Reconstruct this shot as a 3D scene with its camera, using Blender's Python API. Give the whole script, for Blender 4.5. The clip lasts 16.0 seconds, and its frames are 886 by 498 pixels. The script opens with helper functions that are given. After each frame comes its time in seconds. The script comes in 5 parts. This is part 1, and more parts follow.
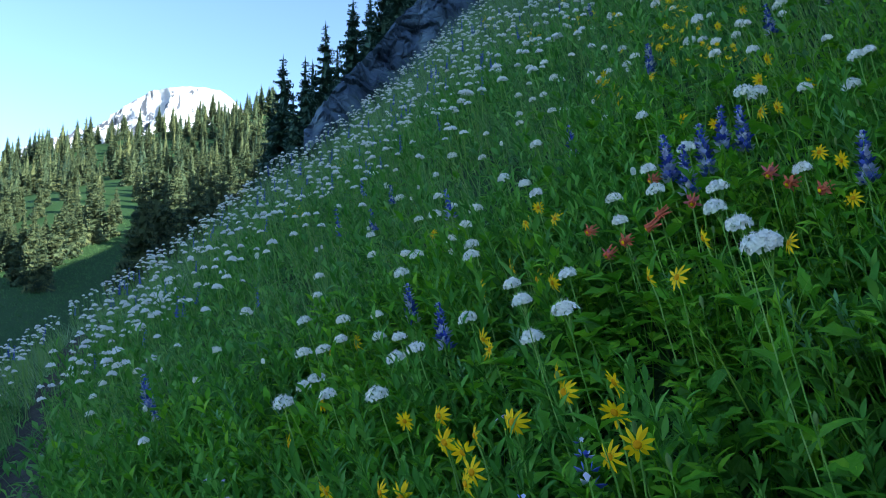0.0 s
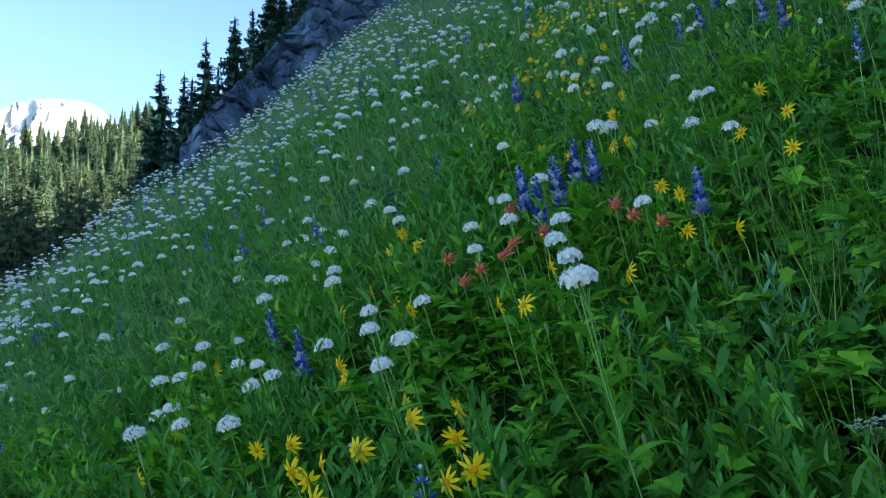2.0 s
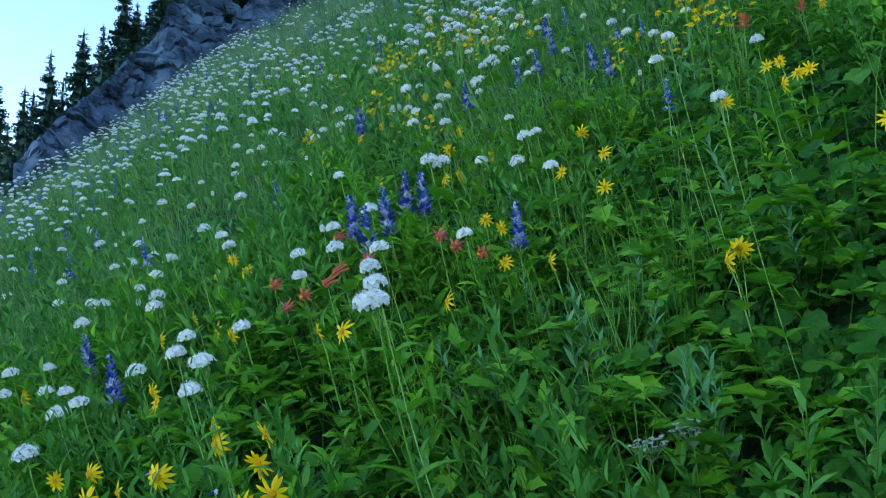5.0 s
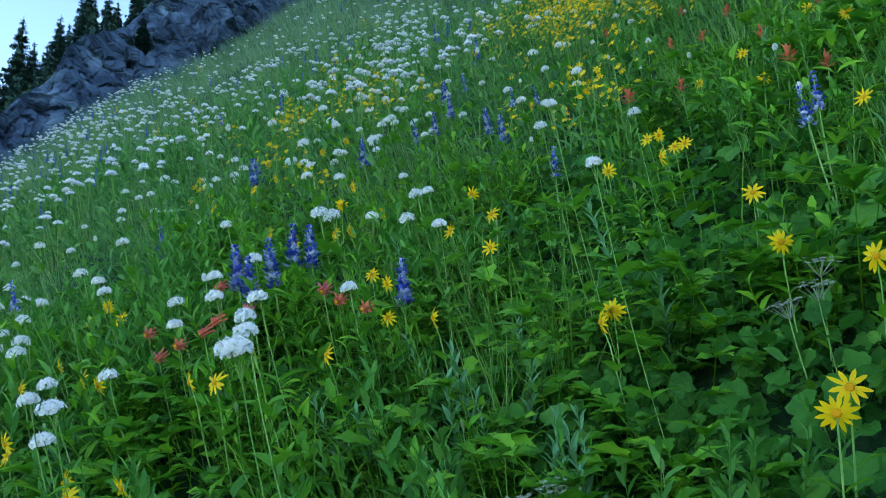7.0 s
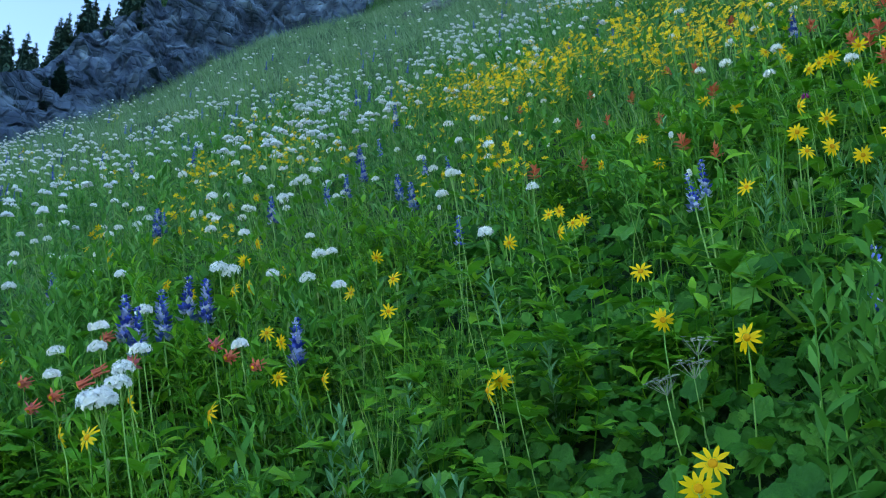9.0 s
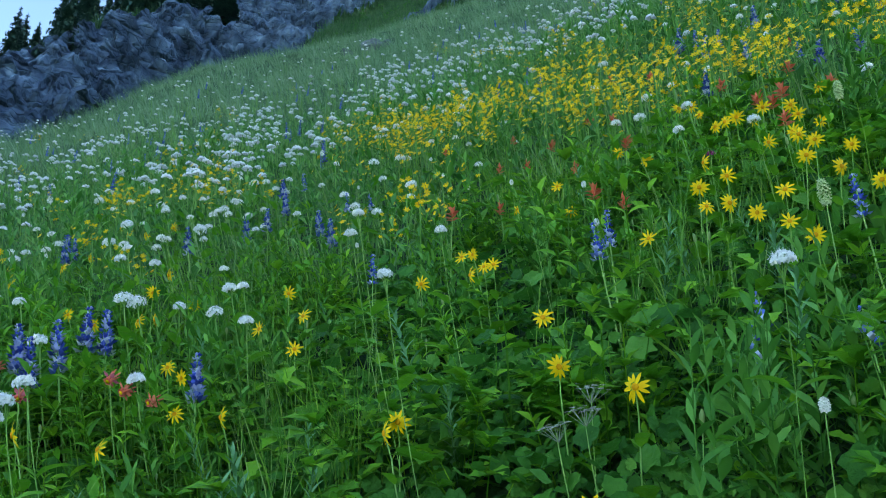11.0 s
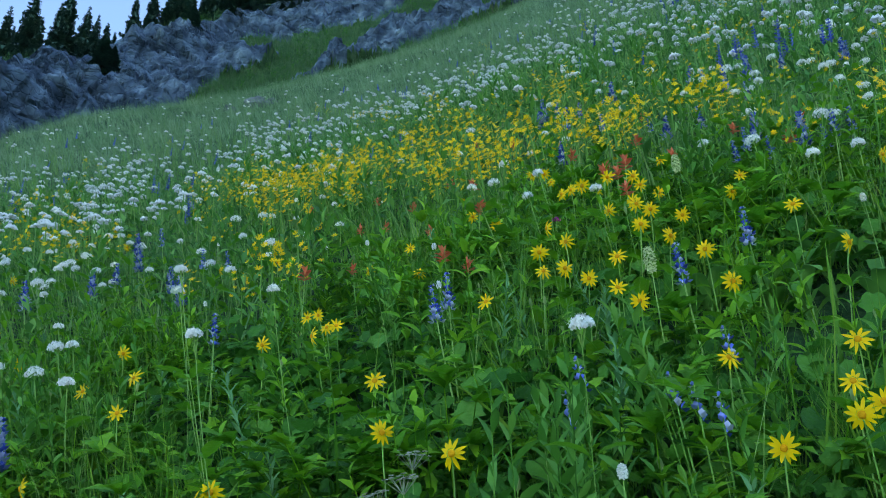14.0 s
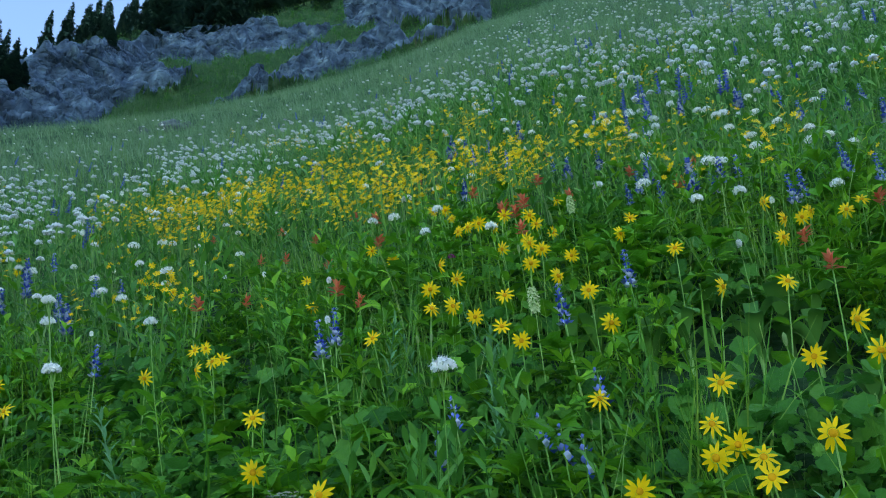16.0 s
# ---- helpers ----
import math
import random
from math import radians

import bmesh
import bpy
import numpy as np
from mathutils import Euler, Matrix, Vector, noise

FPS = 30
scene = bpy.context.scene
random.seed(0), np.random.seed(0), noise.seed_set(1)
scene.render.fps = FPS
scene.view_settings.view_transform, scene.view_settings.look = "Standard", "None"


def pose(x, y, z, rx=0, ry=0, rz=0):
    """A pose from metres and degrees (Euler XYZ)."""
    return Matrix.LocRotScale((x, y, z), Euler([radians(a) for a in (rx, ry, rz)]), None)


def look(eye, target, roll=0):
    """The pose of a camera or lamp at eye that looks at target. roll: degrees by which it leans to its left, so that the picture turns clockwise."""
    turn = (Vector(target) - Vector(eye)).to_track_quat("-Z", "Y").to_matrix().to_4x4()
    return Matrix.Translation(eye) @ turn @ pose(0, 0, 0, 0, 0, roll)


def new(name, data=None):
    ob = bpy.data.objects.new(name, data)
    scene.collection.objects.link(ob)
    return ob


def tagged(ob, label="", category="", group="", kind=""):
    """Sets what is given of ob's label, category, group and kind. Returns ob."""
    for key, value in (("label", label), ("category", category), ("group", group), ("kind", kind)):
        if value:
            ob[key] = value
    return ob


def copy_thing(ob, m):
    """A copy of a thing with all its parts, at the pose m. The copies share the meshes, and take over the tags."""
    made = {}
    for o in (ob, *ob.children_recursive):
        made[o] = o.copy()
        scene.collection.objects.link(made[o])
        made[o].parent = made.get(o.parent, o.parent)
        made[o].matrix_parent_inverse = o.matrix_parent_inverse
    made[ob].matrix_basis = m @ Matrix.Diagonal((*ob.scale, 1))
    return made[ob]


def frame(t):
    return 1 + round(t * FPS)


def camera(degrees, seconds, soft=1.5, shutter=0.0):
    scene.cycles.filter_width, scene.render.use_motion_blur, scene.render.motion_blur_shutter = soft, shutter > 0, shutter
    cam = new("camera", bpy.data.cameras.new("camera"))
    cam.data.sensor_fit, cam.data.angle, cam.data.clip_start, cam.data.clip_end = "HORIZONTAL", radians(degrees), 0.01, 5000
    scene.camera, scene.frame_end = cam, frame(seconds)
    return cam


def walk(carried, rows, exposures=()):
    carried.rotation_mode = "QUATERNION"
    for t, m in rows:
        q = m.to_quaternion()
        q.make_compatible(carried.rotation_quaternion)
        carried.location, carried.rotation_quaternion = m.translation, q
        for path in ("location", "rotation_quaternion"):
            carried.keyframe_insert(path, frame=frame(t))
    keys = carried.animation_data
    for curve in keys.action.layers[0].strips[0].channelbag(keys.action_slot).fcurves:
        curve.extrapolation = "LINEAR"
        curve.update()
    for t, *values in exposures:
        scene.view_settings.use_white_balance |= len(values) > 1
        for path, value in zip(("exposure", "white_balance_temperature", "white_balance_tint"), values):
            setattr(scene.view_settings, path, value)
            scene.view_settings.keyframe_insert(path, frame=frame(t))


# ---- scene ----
cam = camera(55.2, 16.0, soft=1.0)
EYE, TILT, LEAN = 1.4, 7.0, 1.0
ROWS = [
    (0.0, 0.000, 0.000, -0.000, 0.00, -0.00, 0.00),
    (0.5, 0.006, -0.022, -0.002, -2.39, 0.45, -0.64),
    (1.0, 0.027, -0.015, 0.001, -4.05, 0.71, -0.69),
    (1.5, 0.044, -0.023, 0.008, -5.99, 1.03, -0.50),
    (2.0, 0.058, -0.030, 0.014, -7.85, 1.47, -0.23),
    (2.5, 0.070, -0.042, 0.015, -9.61, 1.77, -0.23),
    (3.0, 0.082, -0.044, 0.013, -10.79, 1.91, -0.45),
    (3.5, 0.102, -0.030, 0.015, -12.42, 1.95, -0.29),
    (4.0, 0.109, -0.049, 0.009, -14.35, 2.05, -0.44),
    (6.5, 0.157, -0.078, -0.001, -22.45, 7.41, -2.57),
    (7.0, 0.162, -0.080, -0.006, -24.49, 8.08, -2.82),
    (7.5, 0.171, -0.080, -0.004, -25.95, 8.19, -3.43),
    (8.0, 0.182, -0.086, -0.004, -27.11, 8.99, -4.30),
    (8.5, 0.189, -0.095, -0.010, -28.91, 11.45, -4.68),
    (11.0, 0.237, -0.139, 0.003, -35.77, 15.97, -5.88),
    (11.5, 0.258, -0.141, 0.008, -36.94, 17.91, -5.92),
    (12.0, 0.272, -0.142, 0.008, -38.64, 18.47, -5.60),
    (12.5, 0.272, -0.152, 0.012, -40.87, 19.64, -4.90),
    (13.0, 0.285, -0.159, 0.014, -41.60, 20.26, -4.78),
    (13.5, 0.323, -0.154, 0.022, -42.84, 20.63, -4.66),
    (14.0, 0.342, -0.182, 0.022, -43.58, 20.85, -4.62),
    (14.5, 0.369, -0.208, 0.029, -44.27, 21.09, -4.52),
    (15.0, 0.370, -0.229, 0.035, -44.04, 21.40, -4.63),
    (15.5, 0.376, -0.239, 0.033, -45.03, 22.64, -5.27),
    (16.0, 0.390, -0.233, 0.040, -49.21, 23.38, -3.88),
]
EXPOSURES = [(0.0, 1.76, 6000, 8), (1.0, 1.9, 6050, 8), (3.4, 2.24, 6100, 7), (4.0, 2.36, 6150, 7), (7.0, 2.56, 6300, 8), (11.0, 2.62, 6500, 9), (16.0, 2.48, 6700, 9)]
walk(cam, [(t, pose(0, 0, EYE, TILT, LEAN, 0) @ pose(x, y, z, 90 + pitch, roll, yaw)) for t, x, y, z, yaw, pitch, roll in ROWS], EXPOSURES)

# ---- light: low sun behind the hill, open sky ----
SUN_AZ, SUN_EL = 115.0, 22.5
world = bpy.data.worlds.new("sky")
scene.world = world
world.use_nodes = True
wn = world.node_tree.nodes
sky = wn.new("ShaderNodeTexSky")
sky.sky_type, sky.sun_disc = "NISHITA", False
sky.sun_elevation, sky.sun_rotation = radians(SUN_EL), radians(SUN_AZ)
sky.altitude, sky.air_density, sky.dust_density, sky.ozone_density = 1900, 1.0, 0.9, 0.9
even = wn.new("ShaderNodeGamma")  # clear mountain air deepens the sky away from the sun
even.inputs[1].default_value = 1.15
world.node_tree.links.new(sky.outputs[0], even.inputs[0])
world.node_tree.links.new(even.outputs[0], wn["Background"].inputs[0])
wn["Background"].inputs[1].default_value = 0.096
sun = new("sun", bpy.data.lights.new("sun", "SUN"))
sun.data.energy, sun.data.angle, sun.data.color = 4.5, radians(0.5), (1.0, 0.93, 0.78)
ray = Vector((math.sin(radians(SUN_AZ)) * math.cos(radians(SUN_EL)), math.cos(radians(SUN_AZ)) * math.cos(radians(SUN_EL)), math.sin(radians(SUN_EL))))
sun.matrix_world = look(ray * 100, (0, 0, 0))


# ---- materials ----
def mat(name, stops, rough=0.6, scale=6.0, detail=6.0, per="none", bump=0.0, bump_scale=40.0, through_light=0.0, spec=0.12, coords="Object"):
    """A node material: colour from noise over a ramp, optional change from piece to piece, relief and light passing through."""
    m = bpy.data.materials.new(name)
    m.use_nodes = True
    nt = m.node_tree
    n, lk = nt.nodes, nt.links
    p = n["Principled BSDF"]
    p.inputs["Roughness"].default_value = rough
    p.inputs["Specular IOR Level"].default_value = spec
    tc = n.new("ShaderNodeTexCoord")
    nz = n.new("ShaderNodeTexNoise")
    nz.inputs["Scale"].default_value, nz.inputs["Detail"].default_value = scale, detail
    lk.new(tc.outputs[coords], nz.inputs["Vector"])
    ramp = n.new("ShaderNodeValToRGB")
    e = ramp.color_ramp.elements
    while len(e) < len(stops):
        e.new(0.5)
    for i, (at, c) in enumerate(stops):
        e[i].position, e[i].color = at, (*c, 1)
    fac = nz.outputs["Fac"]
    if per != "none":
        if per == "island":
            g = n.new("ShaderNodeNewGeometry")
            rnd = g.outputs["Random Per Island"]
        else:
            g = n.new("ShaderNodeObjectInfo")
            rnd = g.outputs["Random"]
        mx = n.new("ShaderNodeMix")
        mx.inputs[0].default_value = 0.6
        lk.new(fac, mx.inputs[2])
        lk.new(rnd, mx.inputs[3])
        fac = mx.outputs[0]
    lk.new(fac, ramp.inputs[0])
    lk.new(ramp.outputs[0], p.inputs["Base Color"])
    if bump:
        nb = n.new("ShaderNodeTexNoise")
        nb.inputs["Scale"].default_value, nb.inputs["Detail"].default_value = bump_scale, 8
        lk.new(tc.outputs[coords], nb.inputs["Vector"])
        b = n.new("ShaderNodeBump")
        b.inputs["Strength"].default_value, b.inputs["Distance"].default_value = bump, 1.0 / bump_scale
        lk.new(nb.outputs["Fac"], b.inputs["Height"])
        lk.new(b.outputs[0], p.inputs["Normal"])
    if through_light:
        tr = n.new("ShaderNodeBsdfTranslucent")
        lk.new(ramp.outputs[0], tr.inputs["Color"])
        ms = n.new("ShaderNodeMixShader")
        ms.inputs[0].default_value = through_light
        lk.new(p.outputs[0], ms.inputs[1])
        lk.new(tr.outputs[0], ms.inputs[2])
        lk.new(ms.outputs[0], n["Material Output"].inputs["Surface"])
    return m


M_SOIL = mat("turf", [(0.3, (0.016, 0.046, 0.015)), (0.55, (0.032, 0.08, 0.026)), (0.75, (0.06, 0.115, 0.04))], 0.9, 32, 10, bump=1.0, bump_scale=45)
M_TRAIL = mat("trail_dirt", [(0.3, (0.024, 0.023, 0.019)), (0.7, (0.066, 0.062, 0.052))], 0.95, 9, 8, bump=0.7, bump_scale=25)
M_HERB = mat("herb_leaf", [(0.2, (0.066, 0.205, 0.010)), (0.5, (0.115, 0.345, 0.016)), (0.8, (0.255, 0.520, 0.024))], 0.5, 30, 5, "island", through_light=0.4, bump=0.5, bump_scale=90, spec=0.22)
M_BROAD = mat("broad_leaf", [(0.2, (0.036, 0.148, 0.016)), (0.45, (0.066, 0.235, 0.024)), (0.65, (0.096, 0.290, 0.032)), (0.9, (0.160, 0.375, 0.048))], 0.5, 45, 8, "island", through_light=0.4, bump=0.7, bump_scale=120, spec=0.22)
# bluer than M_GRASS and M_HERB: distance haze is put into the colour
M_HAZEGRASS = mat("hazed_grass_blade", [(0.15, (0.062, 0.200, 0.043)), (0.5, (0.125, 0.285, 0.068)), (0.85, (0.26, 0.38, 0.135))], 0.5, 1.5, 3, "island", through_light=0.3, spec=0.3)
M_HAZEHERB = mat("hazed_herb_leaf", [(0.2, (0.052, 0.160, 0.034)), (0.5, (0.090, 0.270, 0.050)), (0.8, (0.205, 0.42, 0.082))], 0.5, 3, 3, "island", through_light=0.4, spec=0.3)
M_STALKLEAF = mat("stalk_leaf", [(0.2, (0.052, 0.185, 0.020)), (0.5, (0.092, 0.275, 0.034)), (0.8, (0.170, 0.390, 0.062))], 0.55, 8, 4, "island", through_light=0.35, spec=0.2)
M_SAGE = mat("silvery_leaf", [(0.2, (0.100, 0.260, 0.085)), (0.8, (0.215, 0.430, 0.190))], 0.7, 5, 3, "island", through_light=0.25)
M_GRASS = mat("grass_blade", [(0.15, (0.062, 0.215, 0.016)), (0.5, (0.120, 0.305, 0.026)), (0.85, (0.255, 0.410, 0.055))], 0.5, 1.5, 3, "island", through_light=0.3, spec=0.22)
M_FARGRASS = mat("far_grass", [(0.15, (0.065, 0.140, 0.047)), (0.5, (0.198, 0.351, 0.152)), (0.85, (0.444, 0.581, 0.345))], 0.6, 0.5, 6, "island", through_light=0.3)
M_LEDGE = mat("ledge_grass", [(0.15, (0.040, 0.110, 0.038)), (0.5, (0.088, 0.195, 0.068)), (0.85, (0.190, 0.310, 0.135))], 0.6, 0.8, 4, "island", through_light=0.25)
M_STALK = mat("grass_stalk", [(0.15, (0.105, 0.255, 0.040)), (0.5, (0.18, 0.345, 0.068)), (0.85, (0.31, 0.44, 0.13))], 0.5, 2, 3, "island", through_light=0.3)
M_STEM = mat("green_stem", [(0.2, (0.155, 0.34, 0.06)), (0.8, (0.31, 0.50, 0.135))], 0.5, 20, 2, "object", through_light=0.15)
M_WHITE = mat("white_petal", [(0.2, (0.856, 0.840, 0.781)), (0.8, (0.950, 0.920, 0.856))], 0.6, 40, 2, "island", through_light=0.3)
M_YELLOW = mat("yellow_petal", [(0.2, (0.88, 0.53, 0.003)), (0.8, (0.96, 0.66, 0.006))], 0.5, 40, 2, "island", through_light=0.3)
M_DISC = mat("orange_disc", [(0.2, (0.62, 0.25, 0.004)), (0.8, (0.80, 0.38, 0.006))], 0.8, 120, 2, bump=0.6, bump_scale=300)
M_BLUE = mat("blue_petal", [(0.2, (0.065, 0.095, 0.52)), (0.55, (0.13, 0.19, 0.70)), (0.85, (0.36, 0.42, 0.86))], 0.5, 30, 2, "island", through_light=0.3)
M_PALE = mat("pale_blue_petal", [(0.2, (0.55, 0.58, 0.85)), (0.8, (0.75, 0.75, 0.9))], 0.5, 30, 2, "island", through_light=0.25)
M_RED = mat("red_petal", [(0.2, (0.66, 0.10, 0.06)), (0.8, (0.82, 0.27, 0.17))], 0.5, 30, 2, "island", through_light=0.25)
M_BRACT = mat("orange_red_bract", [(0.2, (0.68, 0.10, 0.05)), (0.8, (0.84, 0.25, 0.13))], 0.5, 60, 2, "island", through_light=0.25)
M_PINK = mat("pink_petal", [(0.2, (0.55, 0.10, 0.14)), (0.8, (0.70, 0.22, 0.26))], 0.5, 30, 2, "island", through_light=0.25)
M_ROCK = mat("rock", [(0.32, (0.034, 0.052, 0.074)), (0.46, (0.070, 0.103, 0.144)), (0.58, (0.112, 0.160, 0.212)), (0.72, (0.225, 0.305, 0.368))], 0.9, 0.9, 15)


def add_cracks(m):
    """Fracture lines in the rock and turf on its flat ledges."""
    n, lk = m.node_tree.nodes, m.node_tree.links
    p, ramp = n["Principled BSDF"], n["Color Ramp"]
    tc = n["Texture Coordinate"]
    mp = n.new("ShaderNodeMapping")
    mp.inputs["Rotation"].default_value = (0.5, 0.35, 0.2)
    mp.inputs["Scale"].default_value = (0.7, 0.9, 1.6)
    lk.new(tc.outputs["Object"], mp.inputs["Vector"])
    heights = []
    for sc in (0.45, 1.5):
        vo = n.new("ShaderNodeTexVoronoi")
        vo.feature = "DISTANCE_TO_EDGE"
        vo.inputs["Scale"].default_value = sc * 1.5
        lk.new(mp.outputs[0], vo.inputs["Vector"])
        mr = n.new("ShaderNodeMapRange")
        mr.inputs["From Max"].default_value = 0.12
        lk.new(vo.outputs["Distance"], mr.inputs["Value"])
        heights.append(mr.outputs[0])
    ad = n.new("ShaderNodeMath")
    ad.operation = "MULTIPLY_ADD"
    ad.inputs[1].default_value = 0.4
    lk.new(heights[1], ad.inputs[0])
    lk.new(heights[0], ad.inputs[2])
    bp = n.new("ShaderNodeBump")
    bp.inputs["Strength"].default_value, bp.inputs["Distance"].default_value = 0.9, 0.11
    lk.new(ad.outputs[0], bp.inputs["Height"])
    lk.new(bp.outputs[0], p.inputs["Normal"])
    g = n.new("ShaderNodeNewGeometry")
    sp = n.new("ShaderNodeSeparateXYZ")
    lk.new(g.outputs["True Normal"], sp.inputs[0])
    nz = n.new("ShaderNodeTexNoise")
    nz.inputs["Scale"].default_value = 0.5
    lk.new(tc.outputs["Object"], nz.inputs["Vector"])
    sm = n.new("ShaderNodeMath")
    sm.operation = "MULTIPLY_ADD"
    sm.inputs[1].default_value = 0.4
    lk.new(nz.outputs["Fac"], sm.inputs[0])
    lk.new(sp.outputs[2], sm.inputs[2])
    mr = n.new("ShaderNodeMapRange")
    mr.inputs["From Min"].default_value, mr.inputs["From Max"].default_value = 1.02, 1.14
    lk.new(sm.outputs[0], mr.inputs["Value"])
    mx = n.new("ShaderNodeMix")
    mx.data_type = "RGBA"
    lk.new(mr.outputs[0], mx.inputs[0])
    lk.new(ramp.outputs[0], mx.inputs[6])
    mx.inputs[7].default_value = (0.025, 0.07, 0.014, 1)
    lk.new(mx.outputs[2], p.inputs["Base Color"])


add_cracks(M_ROCK)
M_LEDGETURF = mat("ledge_turf", [(0.3, (0.024, 0.062, 0.022)), (0.52, (0.052, 0.115, 0.040)), (0.62, (0.085, 0.145, 0.058)), (0.75, (0.120, 0.125, 0.075))], 0.9, 1.2, 12, bump=1.0, bump_scale=4)
M_BARK = mat("bark", [(0.3, (0.035, 0.03, 0.025)), (0.7, (0.09, 0.08, 0.07))], 0.9, 4, 8, bump=0.8, bump_scale=20)
M_NEEDLE = mat("needles", [(0.2, (0.034, 0.072, 0.060)), (0.5, (0.055, 0.110, 0.088)), (0.8, (0.080, 0.148, 0.106))], 0.7, 0.6, 4, "island")
M_FARNEEDLE = mat("far_needles", [(0.25, (0.030, 0.056, 0.036)), (0.5, (0.066, 0.100, 0.052)), (0.8, (0.125, 0.148, 0.062))], 0.8, 0.05, 5, "island")
M_SNOW = mat("snow", [(0.3, (0.40, 0.43, 0.48)), (0.575, (0.46, 0.49, 0.53)), (0.60, (0.10, 0.115, 0.145)), (0.7, (0.055, 0.065, 0.085))], 0.7, 0.03, 12)


def add_ribs(m):
    """Rock ribs that run down through the snow, most of them on the western flank."""
    n, lk = m.node_tree.nodes, m.node_tree.links
    nz, ramp, tc = n["Noise Texture"], n["Color Ramp"], n["Texture Coordinate"]
    mp = n.new("ShaderNodeMapping")
    mp.inputs["Rotation"].default_value = (0, 0.5, 0)
    mp.inputs["Scale"].default_value = (1.0, 0.5, 0.22)
    lk.new(tc.outputs["Object"], mp.inputs["Vector"])
    lk.new(mp.outputs[0], nz.inputs["Vector"])
    sp = n.new("ShaderNodeSeparateXYZ")
    lk.new(tc.outputs["Object"], sp.inputs[0])
    mr = n.new("ShaderNodeMapRange")
    mr.inputs["From Min"].default_value, mr.inputs["From Max"].default_value = -1050, -1500
    mr.inputs["To Min"].default_value, mr.inputs["To Max"].default_value = -0.10, 0.04
    lk.new(sp.outputs[0], mr.inputs["Value"])
    ad = n.new("ShaderNodeMath")
    lk.new(nz.outputs["Fac"], ad.inputs[0])
    lk.new(mr.outputs[0], ad.inputs[1])
    lk.new(ad.outputs[0], ramp.inputs[0])


add_ribs(M_SNOW)

# ---- mesh tools ----
rng = np.random.default_rng(7)


class Shape:
    """Vertices and faces that can be repeated many times into one mesh."""

    def __init__(self, verts, faces):
        self.v = np.array(verts, float).reshape(-1, 3)
        self.loops = np.array([i for f in faces for i in f], np.int32)
        self.sizes = np.array([len(f) for f in faces], np.int32)

    @staticmethod
    def joined(shapes):
        out = Shape([], [])
        out.v = np.concatenate([s.v for s in shapes])
        first = np.cumsum([0] + [len(s.v) for s in shapes[:-1]])
        out.loops = np.concatenate([s.loops + o for s, o in zip(shapes, first)]).astype(np.int32)
        out.sizes = np.concatenate([s.sizes for s in shapes])
        return out

    def moved(self, m):
        out = Shape([], [])
        a = np.array(m)
        out.v, out.loops, out.sizes = self.v @ a[:3, :3].T + a[:3, 3], self.loops, self.sizes
        return out

    def spread(self, turns, places):
        """Copies by (K,3,3) turns and (K,3) places, all in one shape."""
        k, n = len(places), len(self.v)
        out = Shape([], [])
        out.v = (np.einsum("kij,nj->kni", turns, self.v) + places[:, None, :]).reshape(-1, 3)
        out.loops = (self.loops[None, :] + (np.arange(k) * n)[:, None]).ravel().astype(np.int32)
        out.sizes = np.tile(self.sizes, k)
        return out

    def mesh(self, name, material, smooth=True):
        me = bpy.data.meshes.new(name)
        me.vertices.add(len(self.v))
        me.vertices.foreach_set("co", self.v.astype(np.float32).ravel())
        me.loops.add(len(self.loops))
        me.loops.foreach_set("vertex_index", self.loops)
        me.polygons.add(len(self.sizes))
        me.polygons.foreach_set("loop_start", np.concatenate([[0], np.cumsum(self.sizes)[:-1]]).astype(np.int32))
        me.polygons.foreach_set("loop_total", self.sizes)
        me.polygons.foreach_set("use_smooth", np.full(len(self.sizes), smooth))
        me.materials.append(material)
        me.update(calc_edges=True)
        return me


def part(name, shape, material, parent=None, label="", smooth=True):
    ob = new(name, shape.mesh(name, material, smooth) if isinstance(shape, Shape) else shape)
    ob.parent = parent
    return tagged(ob, label)


def grid_shape(p):
    """A sheet from an (R, C, 3) array of points."""
    r, c = p.shape[:2]
    i = (np.arange(r - 1)[:, None] * c + np.arange(c - 1)[None, :]).ravel()
    out = Shape([], [])
    out.v = p.reshape(-1, 3)
    out.loops = np.stack([i, i + 1, i + c + 1, i + c], 1).ravel().astype(np.int32)
    out.sizes = np.full(len(i), 4, np.int32)
    return out


def step(a, b, x):
    t = np.clip((x - a) / (b - a), 0, 1)
    return t * t * (3 - 2 * t)


def basis(yaw, up, scale):
    """Turns (K,3,3): z along up (K,3), spun by yaw (K), scaled (K)."""
    z = up / np.linalg.norm(up, axis=1, keepdims=True)
    ref = np.stack([np.cos(yaw), np.sin(yaw), 0 * yaw], 1)
    x = ref - z * (ref * z).sum(1, keepdims=True)
    x /= np.linalg.norm(x, axis=1, keepdims=True)
    y = np.cross(z, x)
    return np.stack([x, y, z], 2) * scale[:, None, None]


def wobble(x, y, size, seed=0.0):
    """Smooth noise from a few sines, about -1 to 1."""
    x, y = x / size, y / size
    return (np.sin(1.7 * x + 2.3 * y + seed) + np.sin(-2.9 * x + 1.3 * y + 1.3 * seed + 1) + np.sin(3.7 * x + 4.1 * y + 2.1 * seed + 2) * 0.6 + np.sin(-5.3 * x + 6.1 * y + 0.7 * seed) * 0.4) / 3.0


